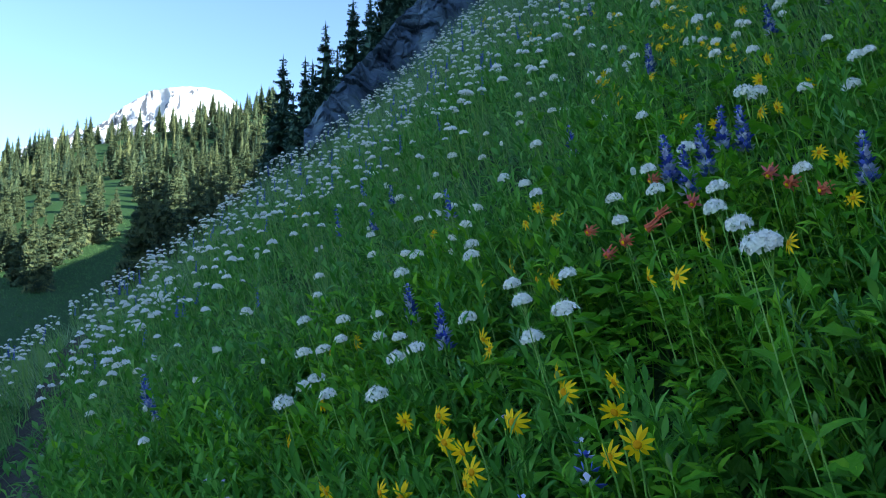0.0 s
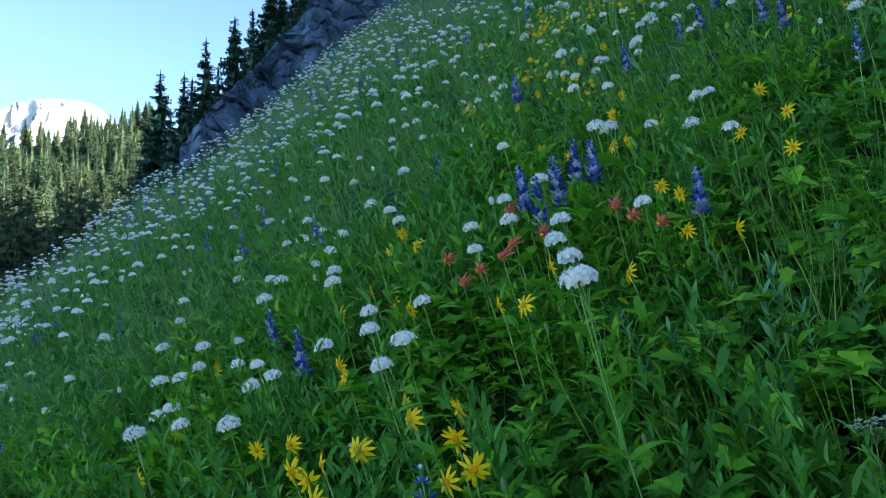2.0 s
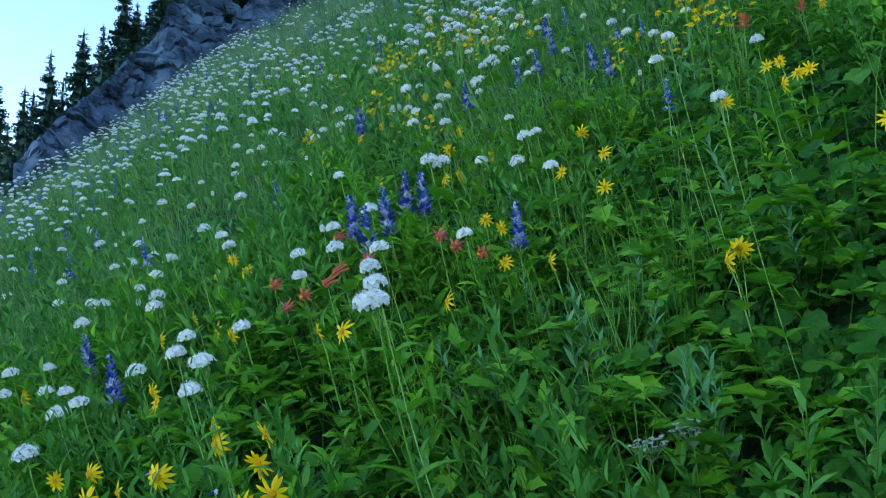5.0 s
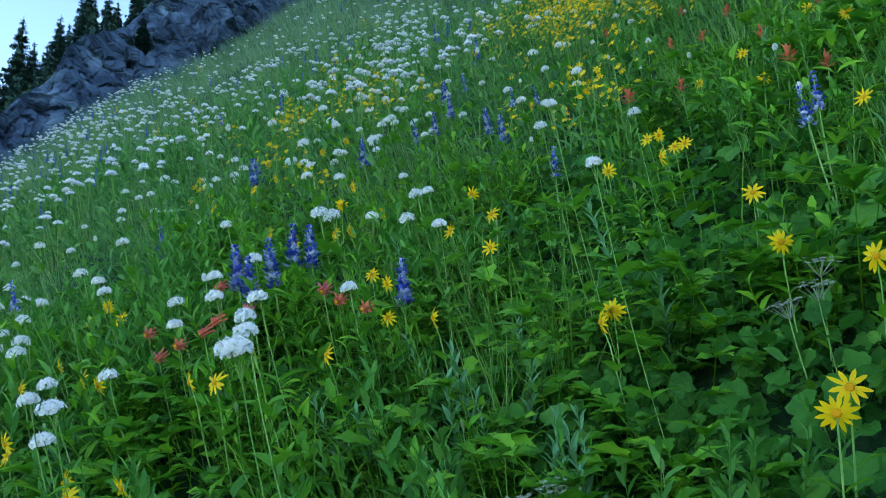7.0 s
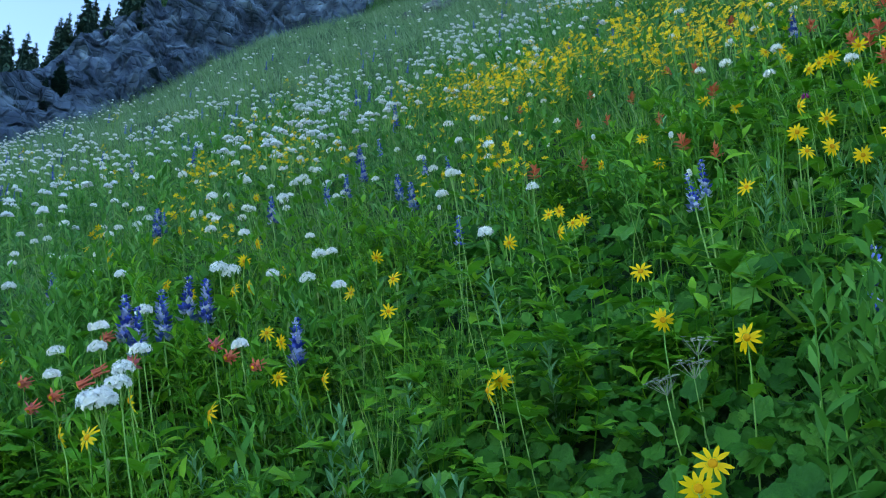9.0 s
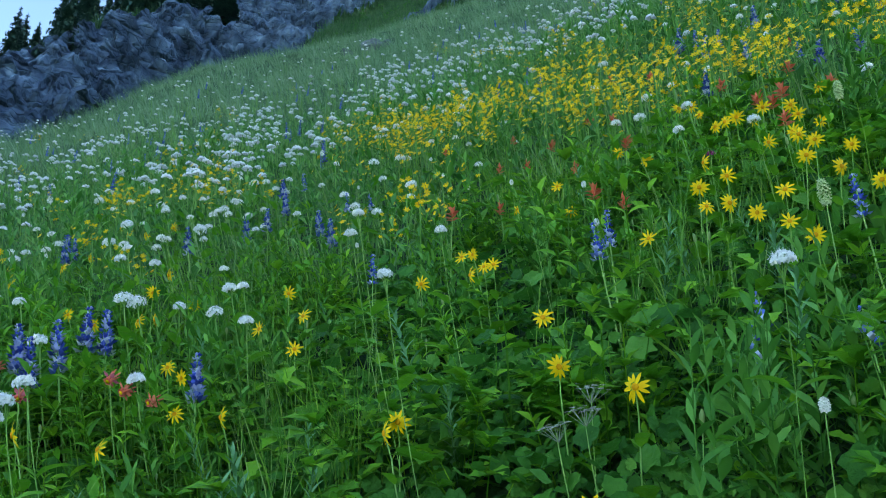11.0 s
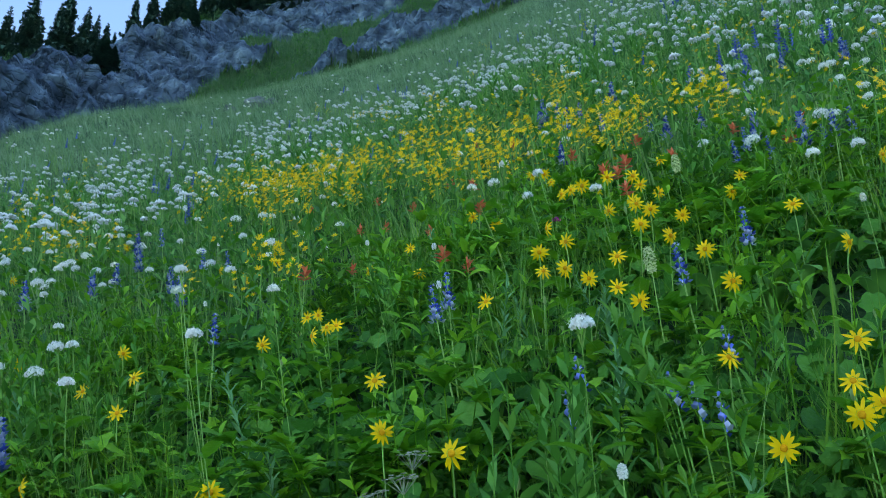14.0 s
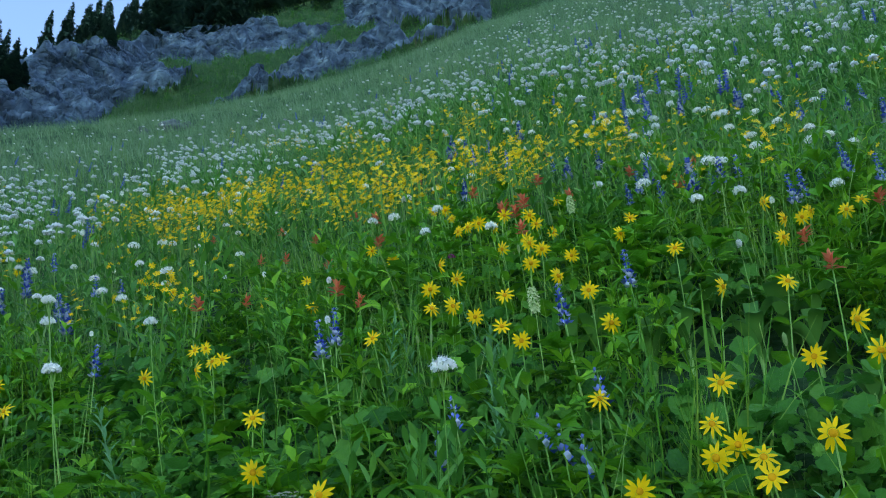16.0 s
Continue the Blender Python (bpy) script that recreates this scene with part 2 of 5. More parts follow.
# ---- terrain: bearing (degrees clockwise from +y) against the slope seen there ----
EDGE_AZ = np.array([-27.4, -24.4, -21.3, -17.9, -14.4, -10.7, -8.1, -5.4, -3, -0.6, 1.8, 4, 6.8, 11.4, 14.5, 18, 24.2, 30.3, 37.6, 43, 48, 54.5, 62, 75, 90])
EDGE_EL = np.array([0.3, 2.3, 4.6, 7.0, 9.8, 12.9, 14.4, 16.5, 18.3, 20.4, 22.4, 24.0, 25.5, 28.1, 30.2, 32.0, 33.8, 35.5, 37.4, 38.8, 40.1, 41.8, 42.7, 42.3, 39.9])
TOP_AZ = np.array([-11, -10.3, -9.6, -8.8, -8.4, -7.7, -6.9, -5.3, -3.7, -1.3, -0.5, 0.5, 3, 4.3, 5, 8.8, 11.6, 17.1, 20.5, 23, 26, 29.5, 32.6, 37.2, 40, 50, 60, 75, 95, 120])
TOP_EL = np.array([12.9, 13.5, 14.6, 14.9, 15.6, 16.9, 18.0, 19.6, 21.3, 23.4, 25.6, 26.4, 27.2, 28.6, 29.7, 32.0, 33.4, 35.3, 37.0, 38.3, 39.5, 40.5, 41.1, 42.5, 43.4, 46.0, 47.0, 47.0, 45.0, 35.0])


def reach(az):
    """How far the meadow runs before it turns over or meets rock."""
    return np.interp(az, [-180, -60, -28, -15, -8, 0, 8, 18, 30, 45, 62, 90, 180], [15, 15, 15, 16, 17, 22, 28, 36, 40, 42, 48, 60, 15])


def rise(az):
    plane = 0.827 * np.sin(np.radians(az)) + 0.38 * np.cos(np.radians(az))
    seen = np.interp(az, EDGE_AZ, np.tan(np.radians(EDGE_EL))) - 0.4 / reach(az)
    w = step(-40, -28, az) * (1 - step(88, 110, az))
    return plane * (1 - w) + seen * w


def setback(az):
    return np.interp(az, [-11, -6, 10, 20, 30, 60], [0.7, 1.6, 5, 11, 16, 16])


def height(x, y):
    x, y = np.asarray(x, float), np.asarray(y, float)
    d, az = np.hypot(x, y), np.degrees(np.arctan2(x, y))
    t, far = rise(az), reach(az)
    q = np.clip(1 - d / far, 0, 1)
    k0 = np.interp(az, [-60, -27, -15, 5, 15, 25, 90, 120], [1.35, 0.8, 0.95, 1.05, 1.15, 1.33, 1.4, 1.35])
    k0 = 1.35 + (k0 - 1.35) * step(0.3, 1.3, d)
    meadow = EYE + d * t - q ** 1.3 * (k0 + 0.08 * np.minimum(d, 8)) + 0.05 * wobble(x, y, 0.9) * step(0.5, 2, d) + 0.10 * wobble(x, y, 3.0, 2) * step(3, 8, d) * q
    zd = EYE + far * t
    over = np.maximum(d - far, 0)
    # valley and the wooded ridge across it
    ridge = np.interp(az, [-70, -28, -25, -20, -15, -12, -9, 0], [6, 11.6, 12.9, 14.3, 15.5, 16.7, 16.4, 14])
    zr = EYE + 480 * np.tan(np.radians(ridge))
    z60 = EYE + 60 * t - 24
    near_r = ridge / 12.5
    knots = [z60] + [EYE + q * np.tan(np.radians(e * near_r if e > 0 else e + 0 * d)) for q, e in ((110, -2.5), (160, 3.3), (220, 6.8), (330, 9.8))] + [zr, zr - 14, zr - 80, np.full_like(d, -60.0)]
    ks = [60, 110, 160, 220, 330, 480, 580, 900, 5000]
    first = zd + over * t - 0.9 * (np.sqrt(over ** 2 + 400) - 20)
    a = first
    for i in range(len(ks) - 1):
        s = np.clip((d - ks[i]) / (ks[i + 1] - ks[i]), 0, 1)
        seg = knots[i] * (1 - s) + knots[i + 1] * s
        a = np.where(d > ks[i], seg, a)
    s = step(30, 60, d)
    a = np.where(d <= 60, first * (1 - s) + z60 * s, a)
    a = a + 3 * wobble(x, y, 60, 1) * step(180, 300, d) * (1 - step(460, 500, d) * 0.5)
    # cliff and the unseen ground behind it
    back = setback(az)
    top = EYE + (far + back) * np.tan(np.radians(np.interp(az, TOP_AZ, TOP_EL)))
    top = np.maximum(top, zd + 0.5)
    s = np.clip(over / back, 0, 1)
    b = zd + (top - zd) * s - (2.3 + 22 * step(26, 31, az) * (1 - step(46, 52, az)) * s * (1 - s)) * np.minimum(s * 5, 1)
    past = np.maximum(d - far - back, 0)
    # unseen rise added behind the crest: shades the glade, lets sun reach the forest
    b = b + np.interp(az, [-10, 0, 10, 45], [0.1, 0.3, 0.48, 0.6]) * np.minimum(past, np.interp(az, [0, 12, 20, 45], [26, 34, 100, 50])) - 0.05 * np.clip(past - 100, 0, 800)
    # the open side below the path
    c = np.maximum(zd + over * np.minimum(t, 0.2), -40)
    wb = step(-13.5, -11.0, az) * (1 - step(120, 150, az)) * np.where(az < 0, 1 - step(90, 150, d), 1)
    wa = step(-85, -60, az) * (1 - wb)
    out = a * wa + b * wb + c * np.clip(1 - wa - wb, 0, 1)
    return np.where(d <= far, meadow, out)


def build_ground():
    rings = np.concatenate([[0.0], np.geomspace(0.3, 70, 115), np.geomspace(74, 5000, 45)])
    az = np.concatenate([np.linspace(-180, -40, 60)[:-1], np.linspace(-40, 95, 270)[:-1], np.linspace(95, 180, 40)])
    dd, aa = np.meshgrid(rings, az, indexing="ij")
    x, y = dd * np.sin(np.radians(aa)), dd * np.cos(np.radians(aa))
    z = height(x, y)
    ob = part("ground", grid_shape(np.stack([x, y, z], 2)[:, ::-1]), M_SOIL)
    return tagged(ob, "steep mountain hillside of dark soil under the meadow", "ground", kind="structure")


ground = build_ground()

# ---- trail along the slope ----
TRAIL = np.array([(1.6, -5.0), (0.7, -2.2), (0.0, 0.0), (-1.0, 2.0), (-2.0, 4.0), (-3.05, 6.4), (-4.0, 9.2), (-5.2, 12.5)])


def trail_x(y):
    return np.interp(y, TRAIL[:, 1], TRAIL[:, 0])


def build_trail():
    y = np.linspace(-5, 12, 120)
    u = np.linspace(-1, 1, 9)
    yy, uu = np.meshgrid(y, u, indexing="ij")
    x = trail_x(yy) + uu * 0.24 * (1 + 0.2 * wobble(yy, yy * 0, 0.5)) - 0.05
    z = height(x, yy) + 0.03 + 0.02 * wobble(x, yy, 0.15)
    return tagged(part("trail", grid_shape(np.stack([x, yy, z], 2)), M_TRAIL), "narrow bare dirt footpath along the slope", "path", kind="structure")


build_trail()


# ---- cliff ----
CLIFF_SPOTS = []


def shards(x, y, size, seed):
    """Continuous broken relief, about -0.5 to 0.5: flat triangular faces between random corners."""
    x, y = x / size, y / size
    x, y = x + 0.22 * np.sin(2.1 * y + seed), y + 0.22 * np.sin(2.3 * x + 1.7 * seed)
    k = (x + y) * 0.36603
    i, j = np.floor(x + k), np.floor(y + k)
    fx, fy = x + k - i, y + k - j

    def corner(a, b):
        return (np.sin(a * 127.1 + b * 311.7 + seed * 74.7) * 43758.5453) % 1.0 - 0.5

    mid = np.where(fx > fy, corner(i + 1, j), corner(i, j + 1))
    hi, lo = np.maximum(fx, fy), np.minimum(fx, fy)
    return corner(i, j) * (1 - hi) + mid * (hi - lo) + corner(i + 1, j + 1) * lo


# rock outcrops and grassy ledges: bearing against elevation
FOOT_AZ, FOOT_EL = [24, 25, 26.5, 28, 30.2, 31.5, 32.5, 36, 38.6, 41, 43, 44], [0, 34.2, 35.4, 36.2, 36.7, 37.6, 39.1, 39.9, 40.3, 41.3, 42.1, 46]
CROWN_AZ, CROWN_EL = [-12, 6, 10, 17, 20.5, 24.3, 26.2, 29.5, 33, 36, 40, 43], [60, 60, 32.2, 35.5, 37.0, 38.4, 39.4, 40.4, 41.3, 41.6, 41.9, 42.2]
SPUR_AZ, SPUR_LOW, SPUR_TOP = [32, 34.9, 37.5, 39.9, 44.1, 48, 52.9, 54], [35.9, 36.6, 37.4, 38.3, 39.5, 40.4, 40.9, 41.2], [35.9, 37.2, 38.7, 40.4, 41.0, 41.2, 41.1, 41.2]


def rock_at(az, el):
    """About 1 where the face is bare rock, 0 where turf has taken hold."""
    edge = 0.28 * wobble(az * 1.2, el * 2.5, 1.3, 5) + 0.12 * wobble(az, el * 2, 0.35, 9)
    main = np.minimum(el - np.interp(az, FOOT_AZ, FOOT_EL), np.interp(az, CROWN_AZ, CROWN_EL) - el)
    patch = np.hypot((az - 30.6) / 2.3, (el - 38.3) / 0.42) - 1
    main = np.minimum(main, patch * 0.5)
    spur = np.minimum(el - np.interp(az, SPUR_AZ, SPUR_LOW), np.interp(az, SPUR_AZ, SPUR_TOP) - el)
    spur = np.where((az > 32) & (az < 54), spur, -1.0)
    wall = np.minimum(np.minimum(el - 42.0, az - 43), 56 - az)
    return step(-0.10, 0.10, np.maximum(np.maximum(main, spur), wall) + edge * 0.6)


def build_cliff():
    az = np.linspace(-9.3, 60, 680)
    v = np.linspace(0, 1, 104)
    vv, aa = np.meshgrid(v, az, indexing="ij")
    far, back = reach(aa), setback(aa)
    low = np.interp(aa, EDGE_AZ, EDGE_EL) - 1.2
    high = np.interp(aa, TOP_AZ, TOP_EL)
    dist = far + back * vv + 0.3
    el = low + (high - low) * vv
    z = EYE + dist * np.tan(np.radians(el))
    x, y = dist * np.sin(np.radians(aa)), dist * np.cos(np.radians(aa))
    p = np.stack([x, y, z], 2)
    rock = rock_at(aa, el)
    # slabs that climb to the right, broken across
    along, up_face = np.radians(aa) * 36.0, z
    a = along * 0.86 + up_face * 0.5
    b = up_face * 0.86 - along * 0.5
    calm = 0.3 + 0.7 * step(3, 12, aa)
    push = 1.9 * calm * shards(a * 0.55, b, 4.2, 1) + (0.2 + 0.8 * calm) * (1.8 * shards(a * 0.6, b, 1.9, 2) + 1.15 * shards(a, b * 0.8, 0.85, 3)) + (0.35 + 0.27 * calm) * shards(a, b, 0.42, 4) + (1 - calm) * (1.5 * shards(a, b * 0.6, 3.0, 5) + 0.4 * shards(b, a, 1.1, 6))
    push = push + (0.1 + 0.24 * calm) * np.round(2.2 * shards(a * 0.7, b * 1.3, 1.3, 8)) + 0.14 * np.round(2.5 * shards(a, b, 0.6, 9))
    push = 0.82 * rock * push + 0.5 * (rock - 0.5) * calm + 0.5 * shards(along, z, 6.0, 7)
    flat = p.reshape(-1, 3)
    fade = np.minimum(1, np.minimum(vv * 25, (1 - vv) * 10 + 0.35)) * (0.2 + 0.6 * step(-10.5, -7.0, aa) + 0.2 * step(2.0, 11.0, aa))
    out = np.stack([-np.sin(np.radians(aa)), -np.cos(np.radians(aa)), 0.5 + 0 * aa], 2).reshape(-1, 3)
    flat = flat + out * (push * fade).reshape(-1, 1)
    g3 = flat.reshape(p.shape)
    CLIFF_SPOTS.append(g3[rock < 0.4])
    ob = part("cliff", grid_shape(g3[:, ::-1]), M_ROCK, smooth=False)
    ob.data.materials.append(M_LEDGETURF)
    turf = (rock[:, ::-1] < 0.5)[:-1, :-1].ravel()
    ob.data.polygons.foreach_set("material_index", turf.astype(np.int32))
    return tagged(ob, "fractured grey blue rock cliff with grassy ledges above the meadow", "cliff", kind="structure")


build_cliff()


# ---- snow mountain ----
CREST_AZ = [-34, -27, -24.2, -22.8, -21.8, -20.8, -19.8, -19.2, -16.8, -14.9, -14.1, -13.3, -12, -6]
CREST_EL = [8, 12.4, 14.0, 14.5, 15.3, 16.1, 16.9, 17.1, 17.4, 17.3, 16.8, 16.0, 15.0, 10]


def build_mountain():
    far = 3700.0
    az = np.linspace(-34, -6, 180)
    crest = np.interp(az, CREST_AZ, CREST_EL)
    v = np.linspace(0, 1, 70)
    vv, aa = np.meshgrid(v, az, indexing="ij")
    el = 5 + (np.interp(aa, az, crest) - 5) * vv
    dist = far + 800 * vv
    pts = np.stack([dist * np.sin(np.radians(aa)), dist * np.cos(np.radians(aa)), EYE + dist * np.tan(np.radians(el))], 2).reshape(-1, 3)
    for i in range(len(pts)):
        w = Vector((pts[i][0] * 0.006, pts[i][1] * 0.002, pts[i][2] * 0.0028))
        h = noise.ridged_multi_fractal(w, 0.8, 2.1, 6, 1.0, 2.0) - 1.0
        h *= 0.6 + 1.8 * float(step(-17.0, -19.0, aa.ravel()[i]))
        fade = 0.25 + 0.75 * (1 - vv.ravel()[i])
        pts[i] += np.array([-0.25, -1, 0.1]) * h * 90 * fade
    return tagged(part("mountain_backdrop", grid_shape(pts.reshape(vv.shape + (3,))[:, ::-1]), M_SNOW), "distant glaciated snow mountain", "mountain", kind="structure")


build_mountain()


# ---- conifers ----
def conifer_shapes(seed, tall, wide, layers, fronds, sides=7, taper=0.9):
    """Trunk and crown of a fir: tiers of drooping fronds with ragged edges round a slim core."""
    r = np.random.default_rng(seed)
    rows = 9 if sides > 4 else 3
    zs = np.linspace(0, tall * 0.97, rows)
    rad = 0.014 * tall * (1 - zs / tall) ** 0.9 + 0.002
    bend = np.cumsum(r.normal(0, 0.01 * tall / rows, (rows, 2)), 0) * 0.4
    ang = np.linspace(0, 2 * math.pi, sides, endpoint=False)
    v = [(bx + q * math.cos(a), by + q * math.sin(a), z) for z, q, (bx, by) in zip(zs, rad, bend) for a in ang]
    f = [(i * sides + j, i * sides + (j + 1) % sides, (i + 1) * sides + (j + 1) % sides, (i + 1) * sides + j) for i in range(rows - 1) for j in range(sides)]
    trunk = Shape(v, f)
    vs, fs = [], []
    for i in range(9):
        u = i / 8
        for j in range(6):
            q = wide * 0.55 * (1 - u) ** 0.9 * r.uniform(0.6, 1.25) + 0.004 * tall
            vs.append((math.cos(j * 1.047 + i) * q, math.sin(j * 1.047 + i) * q, tall * (0.06 + 0.86 * u) + r.uniform(-0.04, 0.04) * tall))
    fs = [(i * 6 + j, i * 6 + (j + 1) % 6, (i + 1) * 6 + (j + 1) % 6, (i + 1) * 6 + j) for i in range(8) for j in range(6)]
    tier = r.uniform(0.72, 1.15, layers + 1)
    lobe = r.uniform(0, 6.28, layers + 1)
    for _ in range(fronds):
        u = 0.98 * r.uniform(0.0, 1.0) ** 1.15
        k = int(u * layers)
        u = min((k + 0.5 + r.normal(0, 0.2)) / layers, 0.985)
        a = r.uniform(0, 6.283)
        ln = (wide * (1 - u) ** taper * tier[k] * (1 + 0.22 * math.cos(2 * (a - lobe[k]))) + 0.012 * tall) * r.uniform(0.72, 1.08)
        out, side = np.array([math.cos(a), math.sin(a), 0]), np.array([-math.sin(a), math.cos(a), 0])
        drop = 0.85 - 0.55 * u + r.normal(0, 0.12)
        broad = r.uniform(0.36, 0.56) * (0.62 if tall > 15 and sides > 4 else 1)
        base = np.array([0, 0, tall * (0.055 + 0.93 * u)])
        o = len(vs)
        in0 = r.uniform(0.1, 0.4)
        for t in (in0, in0 + 0.35 * (1 - in0), in0 + 0.7 * (1 - in0), 1.0):
            vs.append(tuple(base + out * ln * t + [0, 0, (-drop * t + 0.28 * t * t) * ln]))
        for t in (in0 + 0.28, 0.68, 0.92):
            for sd in (-1, 1):
                vs.append(tuple(base + out * ln * t * r.uniform(0.9, 1.05) + side * sd * ln * broad * (1.15 - 0.75 * t) + [0, 0, (-drop * t + 0.28 * t * t - 0.16 - 0.06 * r.random()) * ln]))
        for k2 in range(3):
            fs += [(o + k2, o + 4 + 2 * k2, o + k2 + 1), (o + k2, o + k2 + 1, o + 5 + 2 * k2)]
    o = len(vs)
    vs += [(0.006 * tall, 0, tall * 0.93), (-0.004 * tall, 0.006 * tall, tall * 0.93), (-0.004 * tall, -0.006 * tall, tall * 0.93), (0, 0, tall)]
    fs += [(o, o + 1, o + 3), (o + 1, o + 2, o + 3), (o + 2, o, o + 3)]
    return trunk, Shape(vs, fs)


def conifer(seed, tall, wide, layers, fronds, needles, label, group, taper=0.9):
    t, c = conifer_shapes(seed, tall, wide, layers, fronds, taper=taper)
    root = tagged(new("conifer_tree"), label, "tree", group)
    part("trunk", t, M_BARK, root)
    part("crown", c, needles, root, smooth=False)
    return root


def plant_tree(src, x, y, scale, turn, used):
    m = pose(x, y, float(height(x, y)) - 0.3, 0, 0, turn)
    if src not in used:
        used.add(src)
        src.matrix_basis = m @ Matrix.Scale(scale, 4)
        return src
    ob = copy_thing(src, m)
    ob.matrix_basis = m @ Matrix.Scale(scale, 4)
    return ob


def build_trees():
    used = set()
    near = [conifer(s, 10, 1.55 + 0.25 * (s % 3), 22, 900, M_NEEDLE, "tall narrow dark green fir on the rocky ridge", "ridge firs", 0.95) for s in range(5)]
    # bearing, elevation of the top, distance
    ROW = [(-10.7, 19.9, 75), (-9.2, 19.8, 75), (-8.7, 19.6, 80), (-10.0, 17.5, 68), (-11.4, 17.0, 80), (-7.8, 22.1, 66), (-7.0, 20.5, 62), (-5.9, 23.6, 60), (-4.7, 24.1, 58), (-3.4, 26.9, 46), (-2.6, 25.6, 44), (-1.8, 25.6, 42), (-0.6, 27.0, 40), (0.0, 28.8, 42), (1.7, 29.2, 44), (5.5, 32.3, 46), (9.2, 36.4, 44), (11.8, 37.0, 46)]
    for az, e1, d in ROW:
        x, y = d * math.sin(radians(az)), d * math.cos(radians(az))
        g = float(height(x, y))
        top = EYE + d * math.tan(radians(e1))
        plant_tree(near[int(rng.integers(5))], x, y, max(2.5, min(top - g + 0.3, 30)) / 10, rng.uniform(0, 360), used)
    for az in np.concatenate([np.arange(-1.2, 8, 0.5), np.arange(8, 24, 0.62), np.arange(24, 44, 0.4)]):
        a = az + rng.uniform(-0.35, 0.35)
        d = float(reach(a) + setback(a)) + rng.uniform(0.4, 9)
        x, y = d * math.sin(radians(a)), d * math.cos(radians(a))
        plant_tree(near[int(rng.integers(5))], x, y, (rng.uniform(0.22, 0.58) + 0.2 * float(step(7, 12, a)) + 0.2 * float(step(24, 29, a))) * (0.8 + d / 120), rng.uniform(0, 360), used)
    for az, el, d, s in ((18.5, 35.0, 42.5, 0.24), (19.2, 35.2, 43.0, 0.16), (3.4, 24.6, 27.5, 0.16), (4.2, 25.2, 28.0, 0.2), (24.5, 38.6, 50.0, 0.2)):
        x, y = d * math.sin(radians(az)), d * math.cos(radians(az))
        m = pose(x, y, EYE + d * math.tan(radians(el)) - 0.3, 0, 0, az * 30) @ Matrix.Diagonal((s * 1.9, s * 1.9, s, 1))
        ob = copy_thing(near[0], m)
        ob.matrix_basis = m
        tagged(ob, "low dark green conifer shrub rooted in the rock", "shrub", "rock shrubs").name = "conifer_shrub"
    woods = [conifer(10 + s, 22, 3.7 + 0.35 * s, 19, 950, M_FARNEEDLE, "sunlit fir in the forest across the valley", "forest across the valley") for s in range(5)]
    # bearing, elevation of the top, distance: the large firs at the edge of the glade
    EDGE_FIRS = [(-26.4, 9.0, 181), (-25.9, 9.4, 177), (-25.4, 8.4, 171), (-24.7, 9.1, 195), (-24.2, 10.0, 208), (-23.7, 9.3, 202), (-23.4, 10.2, 214), (-22.5, 10.9, 217), (-22.1, 10.6, 225), (-21.5, 10.1, 222), (-21.2, 10.9, 241), (-26.9, 8.3, 228), (-27.3, 8.1, 197), (-23.0, 9.7, 229), (-24.0, 11.4, 231), (-17.6, 12.8, 200), (-13.9, 13.2, 244), (-13.2, 14.5, 259)]
    SHADED_FIRS = [(-19.6, 12.0), (-18.8, 12.2), (-20.0, 9.8), (-18.2, 11.6), (-16.8, 11.0), (-20.6, 6.4), (-16.2, 12.2), (-15.4, 12.6), (-14.6, 12.2), (-19.2, 10.6), (-17.3, 10.6), (-13.6, 11.6), (-12.6, 13.2)]
    for az, e1, d in EDGE_FIRS + [(a, e, 112 + 3 * (k % 5)) for k, (a, e) in enumerate(SHADED_FIRS)]:
        x, y = d * math.sin(radians(az)), d * math.cos(radians(az))
        tall = EYE + d * math.tan(radians(e1)) - float(height(x, y)) + 0.3
        plant_tree(woods[int(rng.integers(5))], x, y, max(tall, 5) / 22, rng.uniform(0, 360), used)
    n, rest = 0, []
    while n < 430:
        az, d = (rng.uniform(-31, -11), rng.uniform(185, 270) if n < 45 else rng.uniform(270, 490))
        x, y = d * math.sin(radians(az)), d * math.cos(radians(az))
        el = math.degrees(math.atan((float(height(x, y)) - EYE) / d))
        # an open glade in the forest, and smaller gaps
        if az < -19.6 and el < np.interp(az, [-28, -26.6, -25.1, -23.6, -21, -19.6], [4.0, 4.6, 5.4, 7.0, 8.2, 8.4]):
            continue
        if float(wobble(x, y, 38, 4)) > 0.5 or (-22.2 < az < -20.6 and el < 11.2):
            continue
        size = 0.40 + 0.36 * rng.random() ** 1.2
        if n < 170:
            plant_tree(woods[int(rng.integers(5))], x, y, size, rng.uniform(0, 360), used)
        else:
            rest.append((x, y, float(height(x, y)) - 0.3, size))
        n += 1
    rest = np.array(rest)
    for nm, sh, m in zip(("forest_trunks", "forest_crowns"), conifer_shapes(31, 22, 4.2, 13, 200, 3), (M_BARK, M_FARNEEDLE)):
        k = len(rest)
        tagged(part(nm, sh.spread(basis(np.linspace(0, 60, k), np.tile([0.0, 0.0, 1.0], (k, 1)), rest[:, 3]), rest[:, :3]), m, smooth=False), "distant fir forest on the ridge across the valley", "forest", kind="stuff")


build_trees()


# ---- plant shapes ----
DOWN = Vector((-0.906, -0.423, 0))


